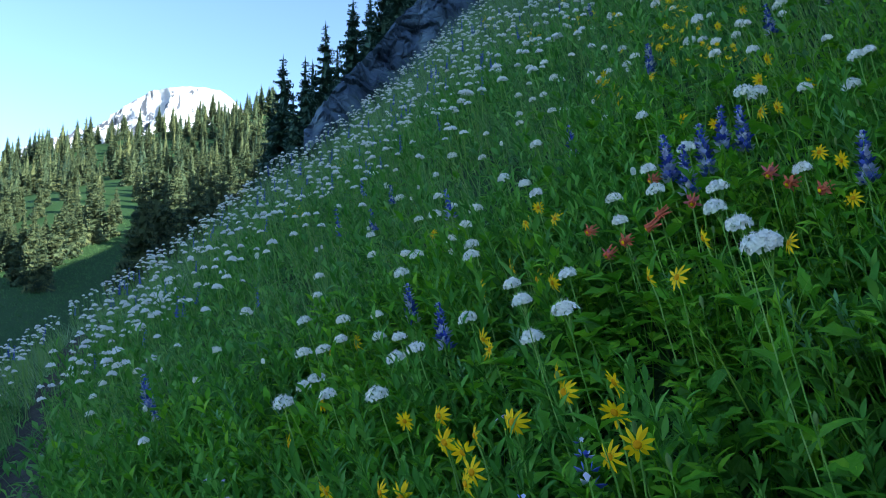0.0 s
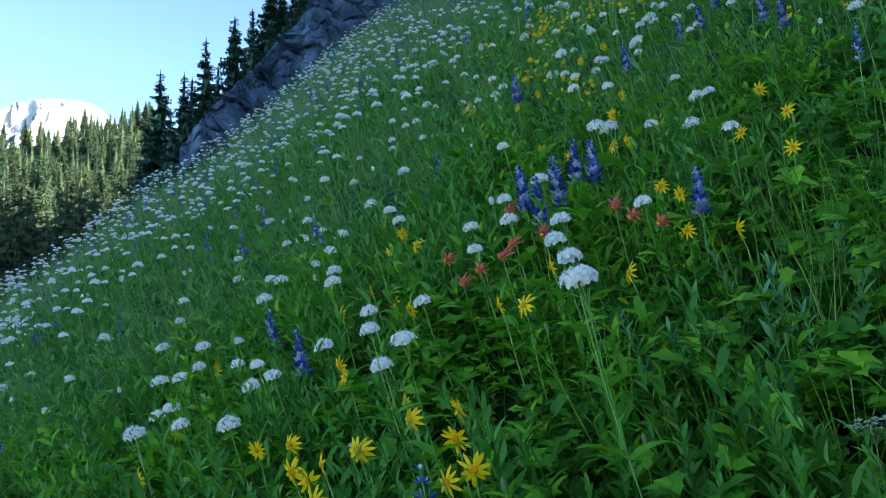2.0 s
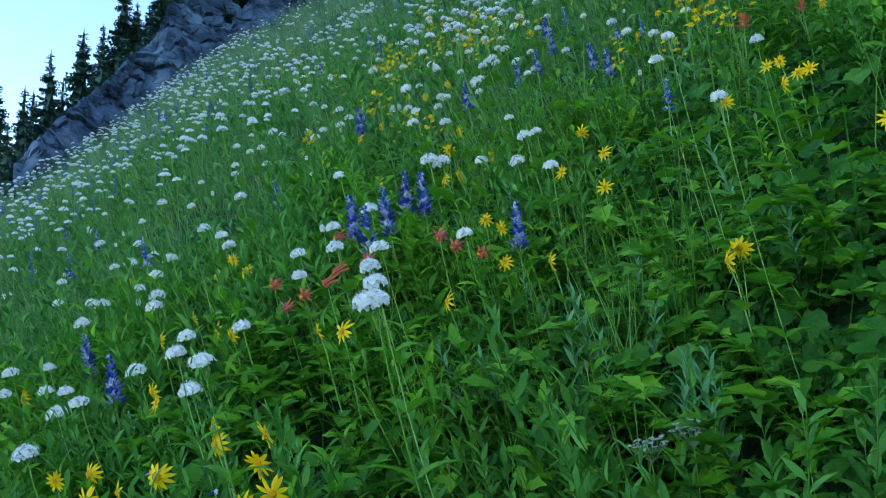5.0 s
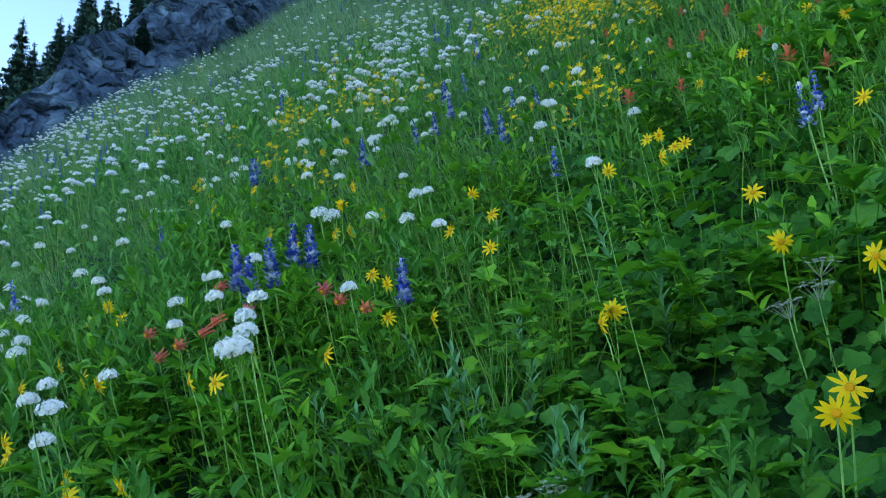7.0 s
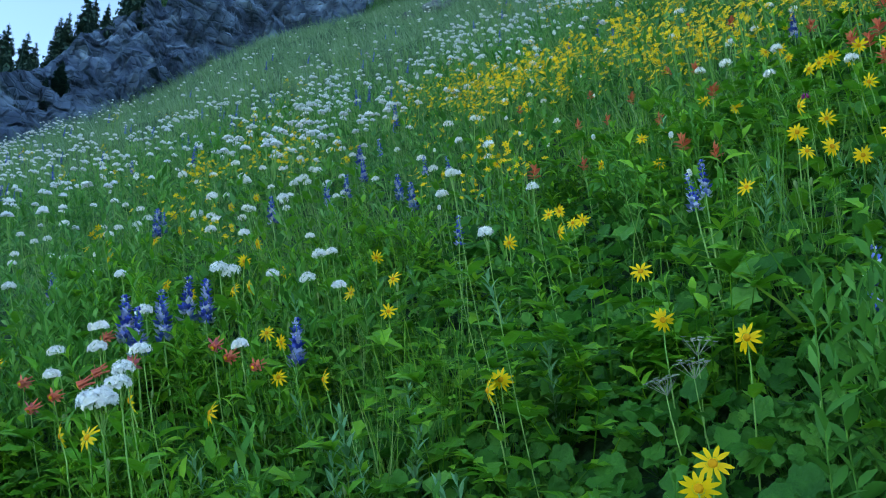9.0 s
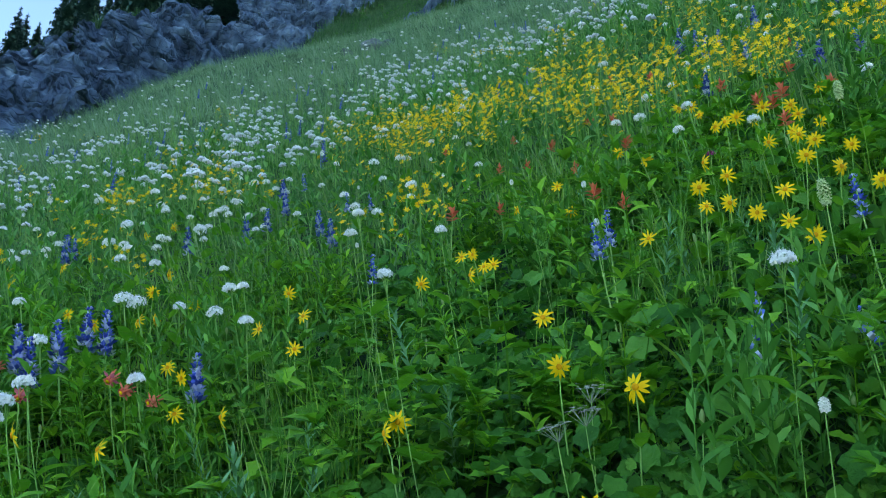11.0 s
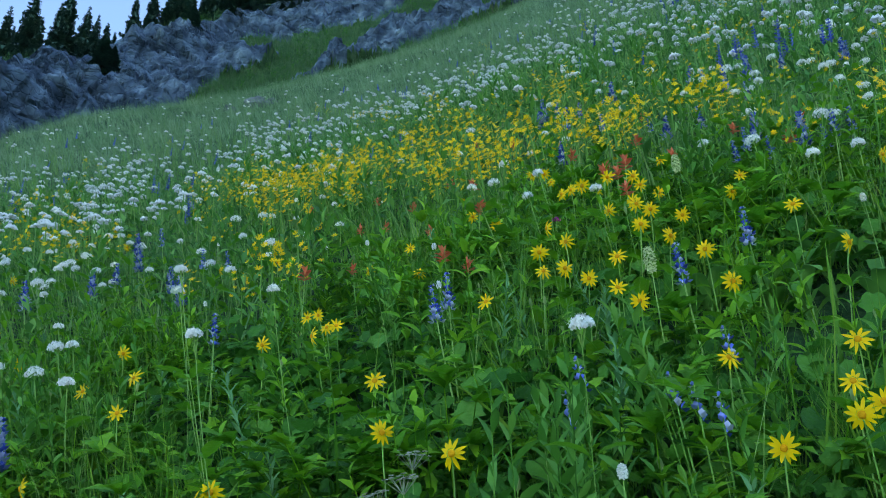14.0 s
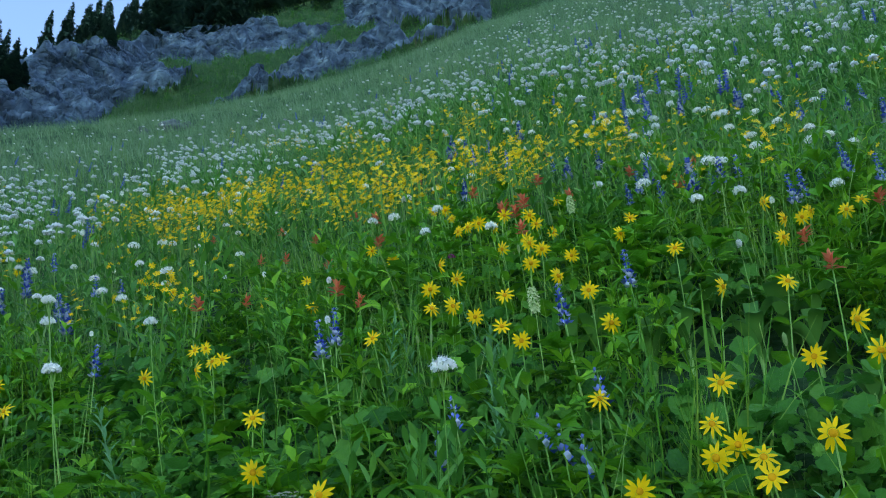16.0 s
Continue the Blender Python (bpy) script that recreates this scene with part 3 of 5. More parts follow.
def leaf_shape(length, width, segs=4, curl=0.35, fold=0.25, lobes=0.0, widest=0.4):
    """A leaf along +x that arches over, folded along its midrib."""
    v, f = [], []
    for i in range(segs + 1):
        t = i / segs
        w = width * 0.5 * (math.sin(math.pi * min(1, t / widest) * 0.5) if t < widest else math.cos((t - widest) / (1 - widest) * math.pi / 2) ** 0.8)
        if lobes:
            w *= 1 + lobes * (1 if i % 2 else -1)
        w = max(w, width * 0.03)
        a = curl * t
        x, z = length * t * math.cos(a * 0.7), length * (t * 0.25 - curl * t * t * 0.8)
        v += [(x, -w, z + fold * w), (x, 0, z), (x, w, z + fold * w)]
    for i in range(segs):
        o = 3 * i
        f += [(o, o + 3, o + 4, o + 1), (o + 1, o + 4, o + 5, o + 2)]
    return Shape(v, f)


def tube(points, r0, r1, sides=4):
    pts = [Vector(p) for p in points]
    v, f = [], []
    for i, p in enumerate(pts):
        d = (pts[min(i + 1, len(pts) - 1)] - pts[max(i - 1, 0)]).normalized()
        a = d.cross(Vector((0.3, 1, 0.1))).normalized()
        b = d.cross(a)
        r = r0 + (r1 - r0) * i / (len(pts) - 1)
        v += [tuple(p + (a * math.cos(k * 2 * math.pi / sides) + b * math.sin(k * 2 * math.pi / sides)) * r) for k in range(sides)]
    for i in range(len(pts) - 1):
        for k in range(sides):
            f.append((i * sides + k, i * sides + (k + 1) % sides, (i + 1) * sides + (k + 1) % sides, (i + 1) * sides + k))
    return Shape(v, f)


def aim(at, way, spin=0.0, scale=1.0):
    """Matrix that takes +z to way at a place."""
    q = Vector(way).to_track_quat("Z", "Y").to_matrix().to_4x4()
    return Matrix.Translation(at) @ q @ Matrix.Rotation(spin, 4, "Z") @ Matrix.Scale(scale, 4)


def leafy(at, turn, lift, scale=1.0, roll=0.0):
    return Matrix.Translation(at) @ Matrix.Rotation(turn, 4, "Z") @ Matrix.Rotation(-lift, 4, "Y") @ Matrix.Rotation(roll, 4, "X") @ Matrix.Scale(scale, 4)


def stem_points(length, lean, r, n=6):
    """A stem that leans downhill and straightens up towards its top."""
    side = Vector((-DOWN.y, DOWN.x, 0)) * r.normal(0, 0.05)
    return [Vector((0, 0, 0)) + (DOWN * lean + side) * length * (1.25 * t - 0.25 * t ** 2.5) + Vector((0, 0, length * t)) for t in np.linspace(0, 1, n)]


# ---- undergrowth clumps ----
def herb_clump(seed, full=True):
    r = np.random.default_rng(seed)
    out = []
    lf = [leaf_shape(1, 0.36, 6 if full else 2, 0.45, 0.35, 0.13 if full else 0, 0.38), leaf_shape(1, 0.25, 4 if full else 2, 0.6, 0.45, 0.0, 0.35)]
    for s in range(8 if full else 3):
        hgt, tw = r.uniform(0.14, 0.30), r.uniform(0, 6.28)
        base = Vector((r.normal(0, 0.05), r.normal(0, 0.05), 0))
        tip = base + Vector((r.normal(0, 0.04), r.normal(0, 0.04), hgt)) + DOWN * hgt * 0.25
        nodes = 6 if full else 3
        for i in range(nodes):
            t = (i + 1) / nodes
            for side in (0, math.pi):
                out.append(lf[int(r.integers(2))].moved(leafy(base.lerp(tip, t), tw + side + i * 1.3 + r.normal(0, 0.25), r.uniform(0.3, 0.95) + 0.3 * (t > 0.9), (0.062 - 0.022 * t) * r.uniform(0.7, 1.25) * (1 if full else 1.25), r.normal(0, 0.3))))
        if full:
            out.append(tube([base, base.lerp(tip, 0.5), tip], 0.0022, 0.0012, 3))
    return Shape.joined(out)


def lobed_leaf(lobes, depth, seed, fine=True):
    """A broad leaf with toothed lobes and a sunken midrib, crinkled, stalk at the origin, along +x."""
    r = np.random.default_rng(seed)
    n = 26 if fine else 16
    v, f = [(0.40, 0, -0.07)], []
    outer = []
    for k in range(n):
        a = -math.pi + 2 * math.pi * (k + 0.5) / n
        q = 0.5 * (1 + depth * math.cos(lobes * a) + (0.075 if k % 2 else -0.06) + r.normal(0, 0.03)) * (0.72 if abs(a) > 2.75 else 1)
        x, y = 0.48 + q * math.cos(a), 0.8 * q * math.sin(a)
        outer.append((x, y, 0.3 * abs(y) - 0.62 * y * y - 0.5 * max(x - 0.4, 0) ** 2 + 0.05 * math.cos(lobes * a) + r.normal(0, 0.022)))
    if fine:
        for x, y, z in outer:
            v.append((0.42 + (x - 0.42) * 0.58, y * 0.58, 0.34 * abs(y * 0.58) - 0.05 + r.normal(0, 0.018)))
    v += outer
    f = [(0, 1 + k, 1 + (k + 1) % n) for k in range(n)]
    if fine:
        f += [(1 + k, 1 + n + k, 1 + n + (k + 1) % n, 1 + (k + 1) % n) for k in range(n)]
    return Shape(v, f)


def broad_clump(seed, full=True):
    r = np.random.default_rng(seed)
    out = []
    kinds = [lobed_leaf(5, 0.12, seed, full), lobed_leaf(7, 0.06, seed + 1, full), lobed_leaf(3, 0.07, seed + 2, full), lobed_leaf(1, 0.05, seed + 3, full)]
    for i in range(18 if full else 10):
        a = i * 2.4 + r.normal(0, 0.3)
        hgt = r.uniform(0.02, 0.16)
        at = Vector((math.cos(a), math.sin(a), 0)) * r.uniform(0.01, 0.10) + Vector((0, 0, hgt))
        out.append(kinds[int(r.integers(4))].moved(leafy(at, a + r.normal(0, 0.7), r.normal(0.65, 0.4), r.uniform(0.026, 0.060), r.normal(0, 0.4))))
        if full:
            out.append(tube([(0, 0, 0), at * 0.6 + Vector((0, 0, 0.01)), at], 0.0014, 0.001, 3))
    return Shape.joined(out)


def leafy_stalks(seed, full=True):
    """A tuft of upright stalks set with narrow leaves that point up and out."""
    r = np.random.default_rng(seed)
    lf = leaf_shape(1, 0.26, 3 if full else 2, 0.3, 0.35, 0.0, 0.4)
    out = []
    for k in range(5 if full else 3):
        base = Vector((r.normal(0, 0.07), r.normal(0, 0.07), 0))
        pts = [base + q for q in stem_points(r.uniform(0.26, 0.46), 0.25, r, 4)]
        out.append(tube(pts, 0.002, 0.001, 3))
        n = 18 if full else 9
        for i in range(n):
            t = 0.12 + 0.86 * i / n
            j = min(int(t * 3), 2)
            at = pts[j].lerp(pts[j + 1], t * 3 - j)
            out.append(lf.moved(leafy(at, i * 2.4 + r.normal(0, 0.3), 0.45 + 0.55 * t + r.normal(0, 0.12), (0.078 - 0.034 * t) * r.uniform(0.8, 1.25) * (1 if full else 1.3), r.normal(0, 0.3))))
    return Shape.joined(out)


def sage_stalk(seed):
    r = np.random.default_rng(seed)
    pts = stem_points(r.uniform(0.24, 0.36), 0.28, r, 5)
    out = [tube(pts, 0.0024, 0.0012, 4)]
    lf = leaf_shape(1, 0.22, 3, 0.35, 0.4, 0.0, 0.4)
    for i in range(26):
        t = 0.15 + 0.85 * i / 26
        k = min(int(t * 4), 3)
        at = pts[k].lerp(pts[k + 1], t * 4 - k)
        out.append(lf.moved(leafy(at, i * 2.4 + r.normal(0, 0.2), 0.55 + 0.5 * t, (0.072 - 0.036 * t) * r.uniform(0.8, 1.2), r.normal(0, 0.2))))
    return Shape.joined(out)


def fern_clump(seed):
    """Deeply divided leaves: toothed leaflets set in threes and fives on upright stalks."""
    r = np.random.default_rng(seed)
    out = []
    lf = leaf_shape(1, 0.42, 5, 0.4, 0.25, 0.3, 0.45)
    for i in range(6):
        a, ln = r.uniform(0, 6.28), r.uniform(0.13, 0.24)
        rise_f = r.uniform(0.8, 1.3)
        tip = Vector((math.cos(a) * math.cos(rise_f) * ln, math.sin(a) * math.cos(rise_f) * ln, math.sin(rise_f) * ln)) + DOWN * 0.05
        for at, size in ((tip, 0.062), (tip * 0.72, 0.048)):
            for s in (-1.25, -0.62, 0, 0.62, 1.25):
                out.append(lf.moved(leafy(at, a + s + r.normal(0, 0.1), r.uniform(0.05, 0.5), size * r.uniform(0.75, 1.1) * (1 - 0.18 * abs(s)), r.normal(0, 0.25))))
        out.append(tube([(0, 0, 0), tuple(tip * 0.55), tuple(tip)], 0.0016, 0.001, 3))
    return Shape.joined(out)


def grass_clump(seed, blades, segs, tall, wide, loose=0.35):
    r = np.random.default_rng(seed)
    v, f = [], []
    for b in range(blades):
        a, out_way = r.uniform(0, 6.28), r.uniform(0.05, loose)
        ln, w = tall * r.uniform(0.6, 1.15), wide * r.uniform(0.7, 1.2)
        base = Vector((r.normal(0, 0.07 * loose), r.normal(0, 0.07 * loose), 0))
        go = Vector((math.cos(a), math.sin(a), 0)) * out_way + DOWN * 0.13
        side = Vector((-math.sin(a + 0.7), math.cos(a + 0.7), 0))
        o = len(v)
        for i in range(segs + 1):
            t = i / segs
            p = base + go * ln * (0.5 * t + 0.7 * t * t) + Vector((0, 0, ln * (t - 0.18 * t * t)))
            ww = w * (1 - t * t * 0.95)
            v += [tuple(p - side * ww), tuple(p + side * ww)]
        f += [(o + 2 * i, o + 2 * i + 1, o + 2 * i + 3, o + 2 * i + 2) for i in range(segs)]
    return Shape(v, f)


# ---- where things grow ----
LILIES = [(2.18, 0.83, 0.8), (2.24, 0.79, 0.9), (2.24, 0.64, 1.1), (2.28, 0.56, 1.0), (2.45, 0.56, 1.1), (2.36, 0.42, 1.1), (2.49, 0.38, 1.2), (2.43, 0.31, 1.1), (2.27, 0.18, 0.9), (0.35, 1.95, 0.7), (0.50, 1.76, 0.7), (0.86, 1.90, 0.8)]


def scatter(density, d0, d1, az0=-33.0, az1=92.0):
    """Random places on the slope, about density to the square metre, off the path."""
    area = 0.5 * radians(az1 - az0) * (d1 ** 2 - d0 ** 2)
    n = int(area * density)
    az, d = rng.uniform(az0, az1, n), np.sqrt(rng.uniform(d0 ** 2, d1 ** 2, n))
    keep = d < reach(az) * 1.03
    az, d = az[keep], d[keep]
    x, y = d * np.sin(np.radians(az)), d * np.cos(np.radians(az))
    keep = (np.abs(x - trail_x(y)) > 0.22 + 0.08 * wobble(x, y, 0.3)) & (np.hypot(x - 0.15, y) > 0.68)
    for lx, ly, size in LILIES[:9]:
        keep &= np.hypot(x - lx + 0.05, y - ly + 0.02) > 0.12 * size
    return x[keep], y[keep], az[keep], d[keep]


def sow(name, shapes, x, y, size, material, label, category, lift=0.0, tip=1.0):
    """Spread clumps over places and join them into one object."""
    made = []
    pick = rng.integers(0, len(shapes), len(x))
    size = np.broadcast_to(size, x.shape)
    for i, s in enumerate(shapes):
        m = pick == i
        if not m.any():
            continue
        k = int(m.sum())
        up = np.stack([rng.normal(-0.24 * tip, 0.12, k), rng.normal(-0.14 * tip, 0.12, k), np.ones(k)], 1)
        yaw = rng.uniform(-0.7, 0.7, k)
        made.append(s.spread(basis(yaw, up, size[m] * rng.uniform(0.75, 1.25, k)), np.stack([x[m], y[m], height(x[m], y[m]) - 0.01 + lift], 1)))
    if made:
        tagged(part(name, Shape.joined(made), material), label, category, kind="stuff")


def chosen(arrays, keep):
    return [a[keep] for a in arrays]


def build_undergrowth():
    herbs = [herb_clump(s) for s in range(7)]
    herbs_lite = [herb_clump(20 + s, False) for s in range(5)]
    broads = [broad_clump(40 + s) for s in range(6)]
    broads_lite = [broad_clump(50 + s, False) for s in range(4)]
    sages = [sage_stalk(60 + s) for s in range(6)]
    ferns = [fern_clump(70 + s) for s in range(5)]
    grass = [grass_clump(80 + s, 9, 3, 0.42, 0.0018) for s in range(5)]
    grass_lite = [grass_clump(90 + s, 10, 2, 0.42, 0.004) for s in range(5)]
    grass_far = [grass_clump(100 + s, 8, 1, 0.32, 0.0065, 0.8) for s in range(5)]
    # near ground
    p = scatter(35, 0.62, 3.4)
    broadness = step(22, 40, p[2]) * (1 - 0.5 * step(2.2, 3.2, p[3])) + 0.35 * wobble(p[0], p[1], 0.45, 3)
    q = chosen(p, broadness < 0.45 + 0.5 * (rng.random(len(p[0])) < 0.3))
    sow("leafy_undergrowth", herbs, q[0], q[1], 1.05, M_HERB, "dense green leafy meadow herbs on the slope", "herbs", tip=1.7)
    q = chosen(p, broadness >= 0.25)
    sow("broad_leaves", broads, q[0], q[1], 0.74, M_BROAD, "low broad lobed green leaves on the slope", "leaves", tip=2.6)
    p = scatter(95, 0.7, 2.7, 24.0, 92.0)
    sow("leaf_carpet", broads, p[0], p[1], 0.80, M_BROAD, "carpet of broad lobed green leaves", "leaves", tip=3.0)
    p = scatter(80, 0.6, 3.6)
    sow("ground_cover", broads_lite, p[0], p[1], 0.88, M_BROAD, "low small green leaves covering the soil", "leaves", tip=2.6)
    p = scatter(46, 0.6, 3.0, 18.0, 92.0)
    sow("low_leaves", broads_lite, p[0], p[1], 1.0, M_BROAD, "low broad green leaves close to the soil", "leaves", tip=1.6)
    p = scatter(5, 0.9, 2.4, 30.0, 92.0)
    sow("wide_grass", [grass_clump(140 + s, 3, 5, 0.34, 0.0038, 0.5) for s in range(4)], p[0], p[1], 1.0, M_GRASS, "few wide green grass blades", "grass", tip=0.4)
    p = scatter(24, 1.55, 3.2)
    q = chosen(p, wobble(p[0], p[1], 0.35, 5) > 0.3)
    own = np.array([(0.97, 1.54), (1.04, 1.60), (1.00, 1.42), (1.08, 1.49), (1.00, 1.29), (0.99, 1.20), (1.07, 1.24), (1.03, 1.13), (1.03, 1.75), (1.18, 1.63)])
    sow("silvery_stalks", sages, np.concatenate([q[0], own[:, 0]]), np.concatenate([q[1], own[:, 1]]), 0.85, M_SAGE, "grey green stalks with narrow pointed leaves", "herbs")
    p = scatter(42, 0.62, 3.4)
    q = chosen(p, wobble(p[0], p[1], 0.4, 8) > -0.15)
    sow("divided_leaves", ferns, q[0], q[1], 1.1, M_HERB, "finely divided bright green leaves", "leaves")
    stalky = [leafy_stalks(150 + s) for s in range(6)]
    p = scatter(62, 0.8, 3.4, -33.0, 75.0)
    q = chosen(p, wobble(p[0], p[1], 0.5, 31) > -0.75 + 0.9 * step(2, 26, p[2]) + 0.3 * step(30, 60, p[2]))
    sow("leafy_stalks", stalky, q[0], q[1], 0.82, M_STALKLEAF, "dense upright stalks with narrow green leaves", "herbs", tip=0.8)
    p = scatter(16, 3.2, 8.0, -33.0, 92.0)
    q = chosen(p, wobble(p[0], p[1], 0.9, 33) > -0.2 + 0.25 * step(2, 30, p[2]))
    sow("meadow_leafy_stalks", [leafy_stalks(160 + s, False) for s in range(5)], q[0], q[1], 1.05, M_STALKLEAF, "upright leafy stalks across the slope", "herbs", tip=0.8)
    p = scatter(64, 0.7, 3.6)
    q = chosen(p, wobble(p[0], p[1], 0.6, 11) > 0.5 - 0.55 * step(2, 14, p[2]) + 0.12 * step(20, 36, p[2]))
    sow("grass", grass, q[0], q[1], 1.0, M_GRASS, "thin green grass blades among the herbs", "grass", tip=0.4)
    stalks = [grass_clump(110 + s, 7, 4, 0.58, 0.0012) for s in range(4)]
    p = scatter(30, 1.3, 3.8)
    q = chosen(p, wobble(p[0], p[1], 0.5, 21) > 0.75 - 0.75 * step(0, 14, p[2]) + 0.25 * step(22, 34, p[2]))
    sow("tall_stalks", stalks, q[0], q[1], 1.0, M_STALK, "tall thin pale grass stalks", "grass", tip=0.4)
    p = scatter(17, 3.0, 13.0)
    sow("meadow_stalks", [grass_clump(120 + s, 5, 2, 0.46, 0.0022, 0.16) for s in range(4)], p[0], p[1], 1.0, M_STALK, "tall thin pale stalks across the slope", "grass", tip=0.4)
    # middle
    p = scatter(30, 3.2, 9.5)
    sow("meadow_herbs", herbs_lite, p[0], p[1], 1.25, M_HAZEHERB, "green meadow herbs on the steep slope", "herbs")
    p = scatter(12, 3.2, 7.0)
    q = chosen(p, p[2] > 20)
    sow("meadow_leaves", broads_lite, q[0], q[1], 1.2, M_BROAD, "broad green leaves on the steep slope", "leaves", tip=2.3)
    p = scatter(27, 3.2, 9.5)
    sow("meadow_grass", grass_lite, p[0], p[1], 1.0, M_HAZEGRASS, "tall green meadow grass", "grass", tip=0.4)
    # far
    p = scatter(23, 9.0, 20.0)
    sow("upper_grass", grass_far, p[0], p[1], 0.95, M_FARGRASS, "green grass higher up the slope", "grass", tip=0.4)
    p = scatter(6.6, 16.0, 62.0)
    va, vd = np.radians(rng.uniform(-31.5, -11, 12000)), np.sqrt(rng.uniform(60 ** 2, 250 ** 2, 12000))
    sow("valley_grass", grass_far, vd * np.sin(va), vd * np.cos(va), 2.2, M_LEDGE, "green grass of the glade across the valley", "grass", tip=0.4)
    s = CLIFF_SPOTS[0]
    s = s[rng.random(len(s)) < min(1.0, 9000 / max(len(s), 1))]
    k = len(s)
    up = np.stack([rng.normal(0, 0.1, k), rng.normal(0, 0.1, k), np.ones(k)], 1)
    k2 = rng.integers(0, k, 900)
    tagged(part("ledge_shrubs", Shape.joined([herbs_lite[j].spread(basis(rng.uniform(0, 6, 180), up[k2[j::5]], rng.uniform(1.2, 3.4, 180)), s[k2[j::5]] - [0, 0, 0.15]) for j in range(5)]), M_BROAD), "low dark green shrubs on the rock ledges", "shrubs", kind="stuff")
    tagged(part("ledge_grass", grass_far[0].spread(basis(rng.uniform(-1, 1, k), up, rng.uniform(0.9, 2.1, k)), s), M_LEDGE), "grass growing on the rock ledges", "grass", kind="stuff")
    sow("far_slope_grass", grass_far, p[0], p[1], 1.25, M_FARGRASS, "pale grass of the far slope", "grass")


build_undergrowth()


def build_lower_slope():
    az, d = rng.uniform(88, 330, 420), np.sqrt(rng.uniform(0.5, 90, 420))
    x, y = d * np.sin(np.radians(az)), d * np.cos(np.radians(az))
    keep = (np.abs(x - trail_x(y)) > 0.25) & (np.hypot(x - 0.15, y) > 0.7) & (np.hypot(x - 0.4, y + 0.25) > 0.6)
    sow("lower_meadow", [herb_clump(130, False), grass_clump(131, 10, 2, 0.4, 0.004), broad_clump(132, False)], x[keep], y[keep], 1.3, M_HERB, "green herbs on the slope round the path", "herbs")
    az, d = rng.uniform(91, 328, 6000), np.sqrt(rng.uniform(0.5, 100, 6000))
    x, y = d * np.sin(np.radians(az)), d * np.cos(np.radians(az))
    keep = (np.abs(x - trail_x(y)) > 0.2) & (np.hypot(x - 0.15, y) > 0.7) & (np.hypot(x - 0.4, y + 0.25) > 0.6)
    sow("lower_grass", [grass_clump(135 + k, 7, 1, 0.36, 0.007, 0.8) for k in range(4)], x[keep], y[keep], 1.1, M_HAZEGRASS, "green grass on the slope round the path", "grass")


build_lower_slope()


# ---- flowers ----
def star(radius, petals, cup=0.25, width=0.42, tip=0.75):
    """A small flower facing +z."""
    v, f = [(0, 0, 0)], []
    for k in range(petals):
        a = 2 * math.pi * k / petals
        c, s = math.cos(a), math.sin(a)
        w = radius * width
        o = len(v)
        v += [(c * radius * 0.6 - s * w, s * radius * 0.6 + c * w, radius * cup * 0.5), (c * radius - s * w * (1 - tip), s * radius + c * w * (1 - tip), radius * cup), (c * radius + s * w * (1 - tip), s * radius - c * w * (1 - tip), radius * cup), (c * radius * 0.6 + s * w, s * radius * 0.6 - c * w, radius * cup * 0.5)]
        f.append((0, o + 3, o + 2, o + 1, o) if tip < 0.7 else (0, o + 3, o + 1, o))
    return Shape(v, f)


def dome_head(seed, radius, count, floret):
    """A domed cluster of small white flowers with fine stamens standing out."""
    r = np.random.default_rng(seed)
    out = []
    s = star(floret, 5)
    lobes = [Vector((r.normal(0, 0.3), r.normal(0, 0.3), r.normal(0, 0.08))) * radius for _ in range(3)]
    hair = Shape([(-0.0004, 0, 0), (0.0004, 0, 0), (0, 0, 0.0075)], [(0, 1, 2)])
    for i in range(count):
        c = 1 - 1.12 * (i + r.uniform(0.0, 1.0)) / count
        u = math.sqrt(1 - c * c)
        a = i * 2.39996 + r.normal(0, 0.25)
        n = Vector((math.cos(a) * u, math.sin(a) * u, c))
        p = Vector((n.x, n.y, n.z * 0.86)) * radius * r.uniform(0.88, 1.1) + lobes[i % 3] * 0.55
        out.append(s.moved(aim(p, n + Vector(r.normal(0, 0.25, 3)), r.uniform(0, 6))))
        for _ in range(2):
            out.append(hair.moved(aim(p, n + Vector(r.normal(0, 0.4, 3)))))
    return Shape.joined(out)


def make_valerian(seed, large=False, ln=0.32, lean=0.42, width=0.0):
    r = np.random.default_rng(seed)
    pts = stem_points(ln, lean, r, 7)
    root = tagged(new("valerian"), "white domed valerian flower on a tall green stem", "flower", "valerian flowers")
    part("stem", tube(pts, 0.0014 if width else 0.0022, 0.0010 if width else 0.0014), M_STEM, root)
    lf = leaf_shape(0.085, 0.034, 4, 0.5, 0.25, 0.12)
    for t, tw in ((2, r.uniform(0, 6)), (4, r.uniform(0, 6))):
        for s in (0, math.pi):
            part("leaf", lf.moved(leafy(pts[t], tw + s, 0.4)), M_HERB, root)
    rad = width / 2 if width else 0.029 if large else r.uniform(0.0155, 0.0215)
    head = dome_head(seed, rad, 190 if large else 100, 0.0046 if large else 0.0041).moved(aim(pts[-1] - Vector((0, 0, 0.008)), Vector((0, 0, 1)) + DOWN * 0.3))
    tagged(part("flower_head", head, M_WHITE, root, "domed cluster of tiny white flowers"), kind="stuff")
    spokes = [tube([pts[-2].lerp(pts[-1], 0.6), pts[-1] + Vector((math.cos(a) * rad * 0.7, math.sin(a) * rad * 0.7, rad * 0.2))], 0.0012, 0.0008, 3) for a in np.linspace(0, 6.28, 6)[:-1]]
    part("cluster_stalk", Shape.joined(spokes), M_STEM, root)
    return root, pts[-1]


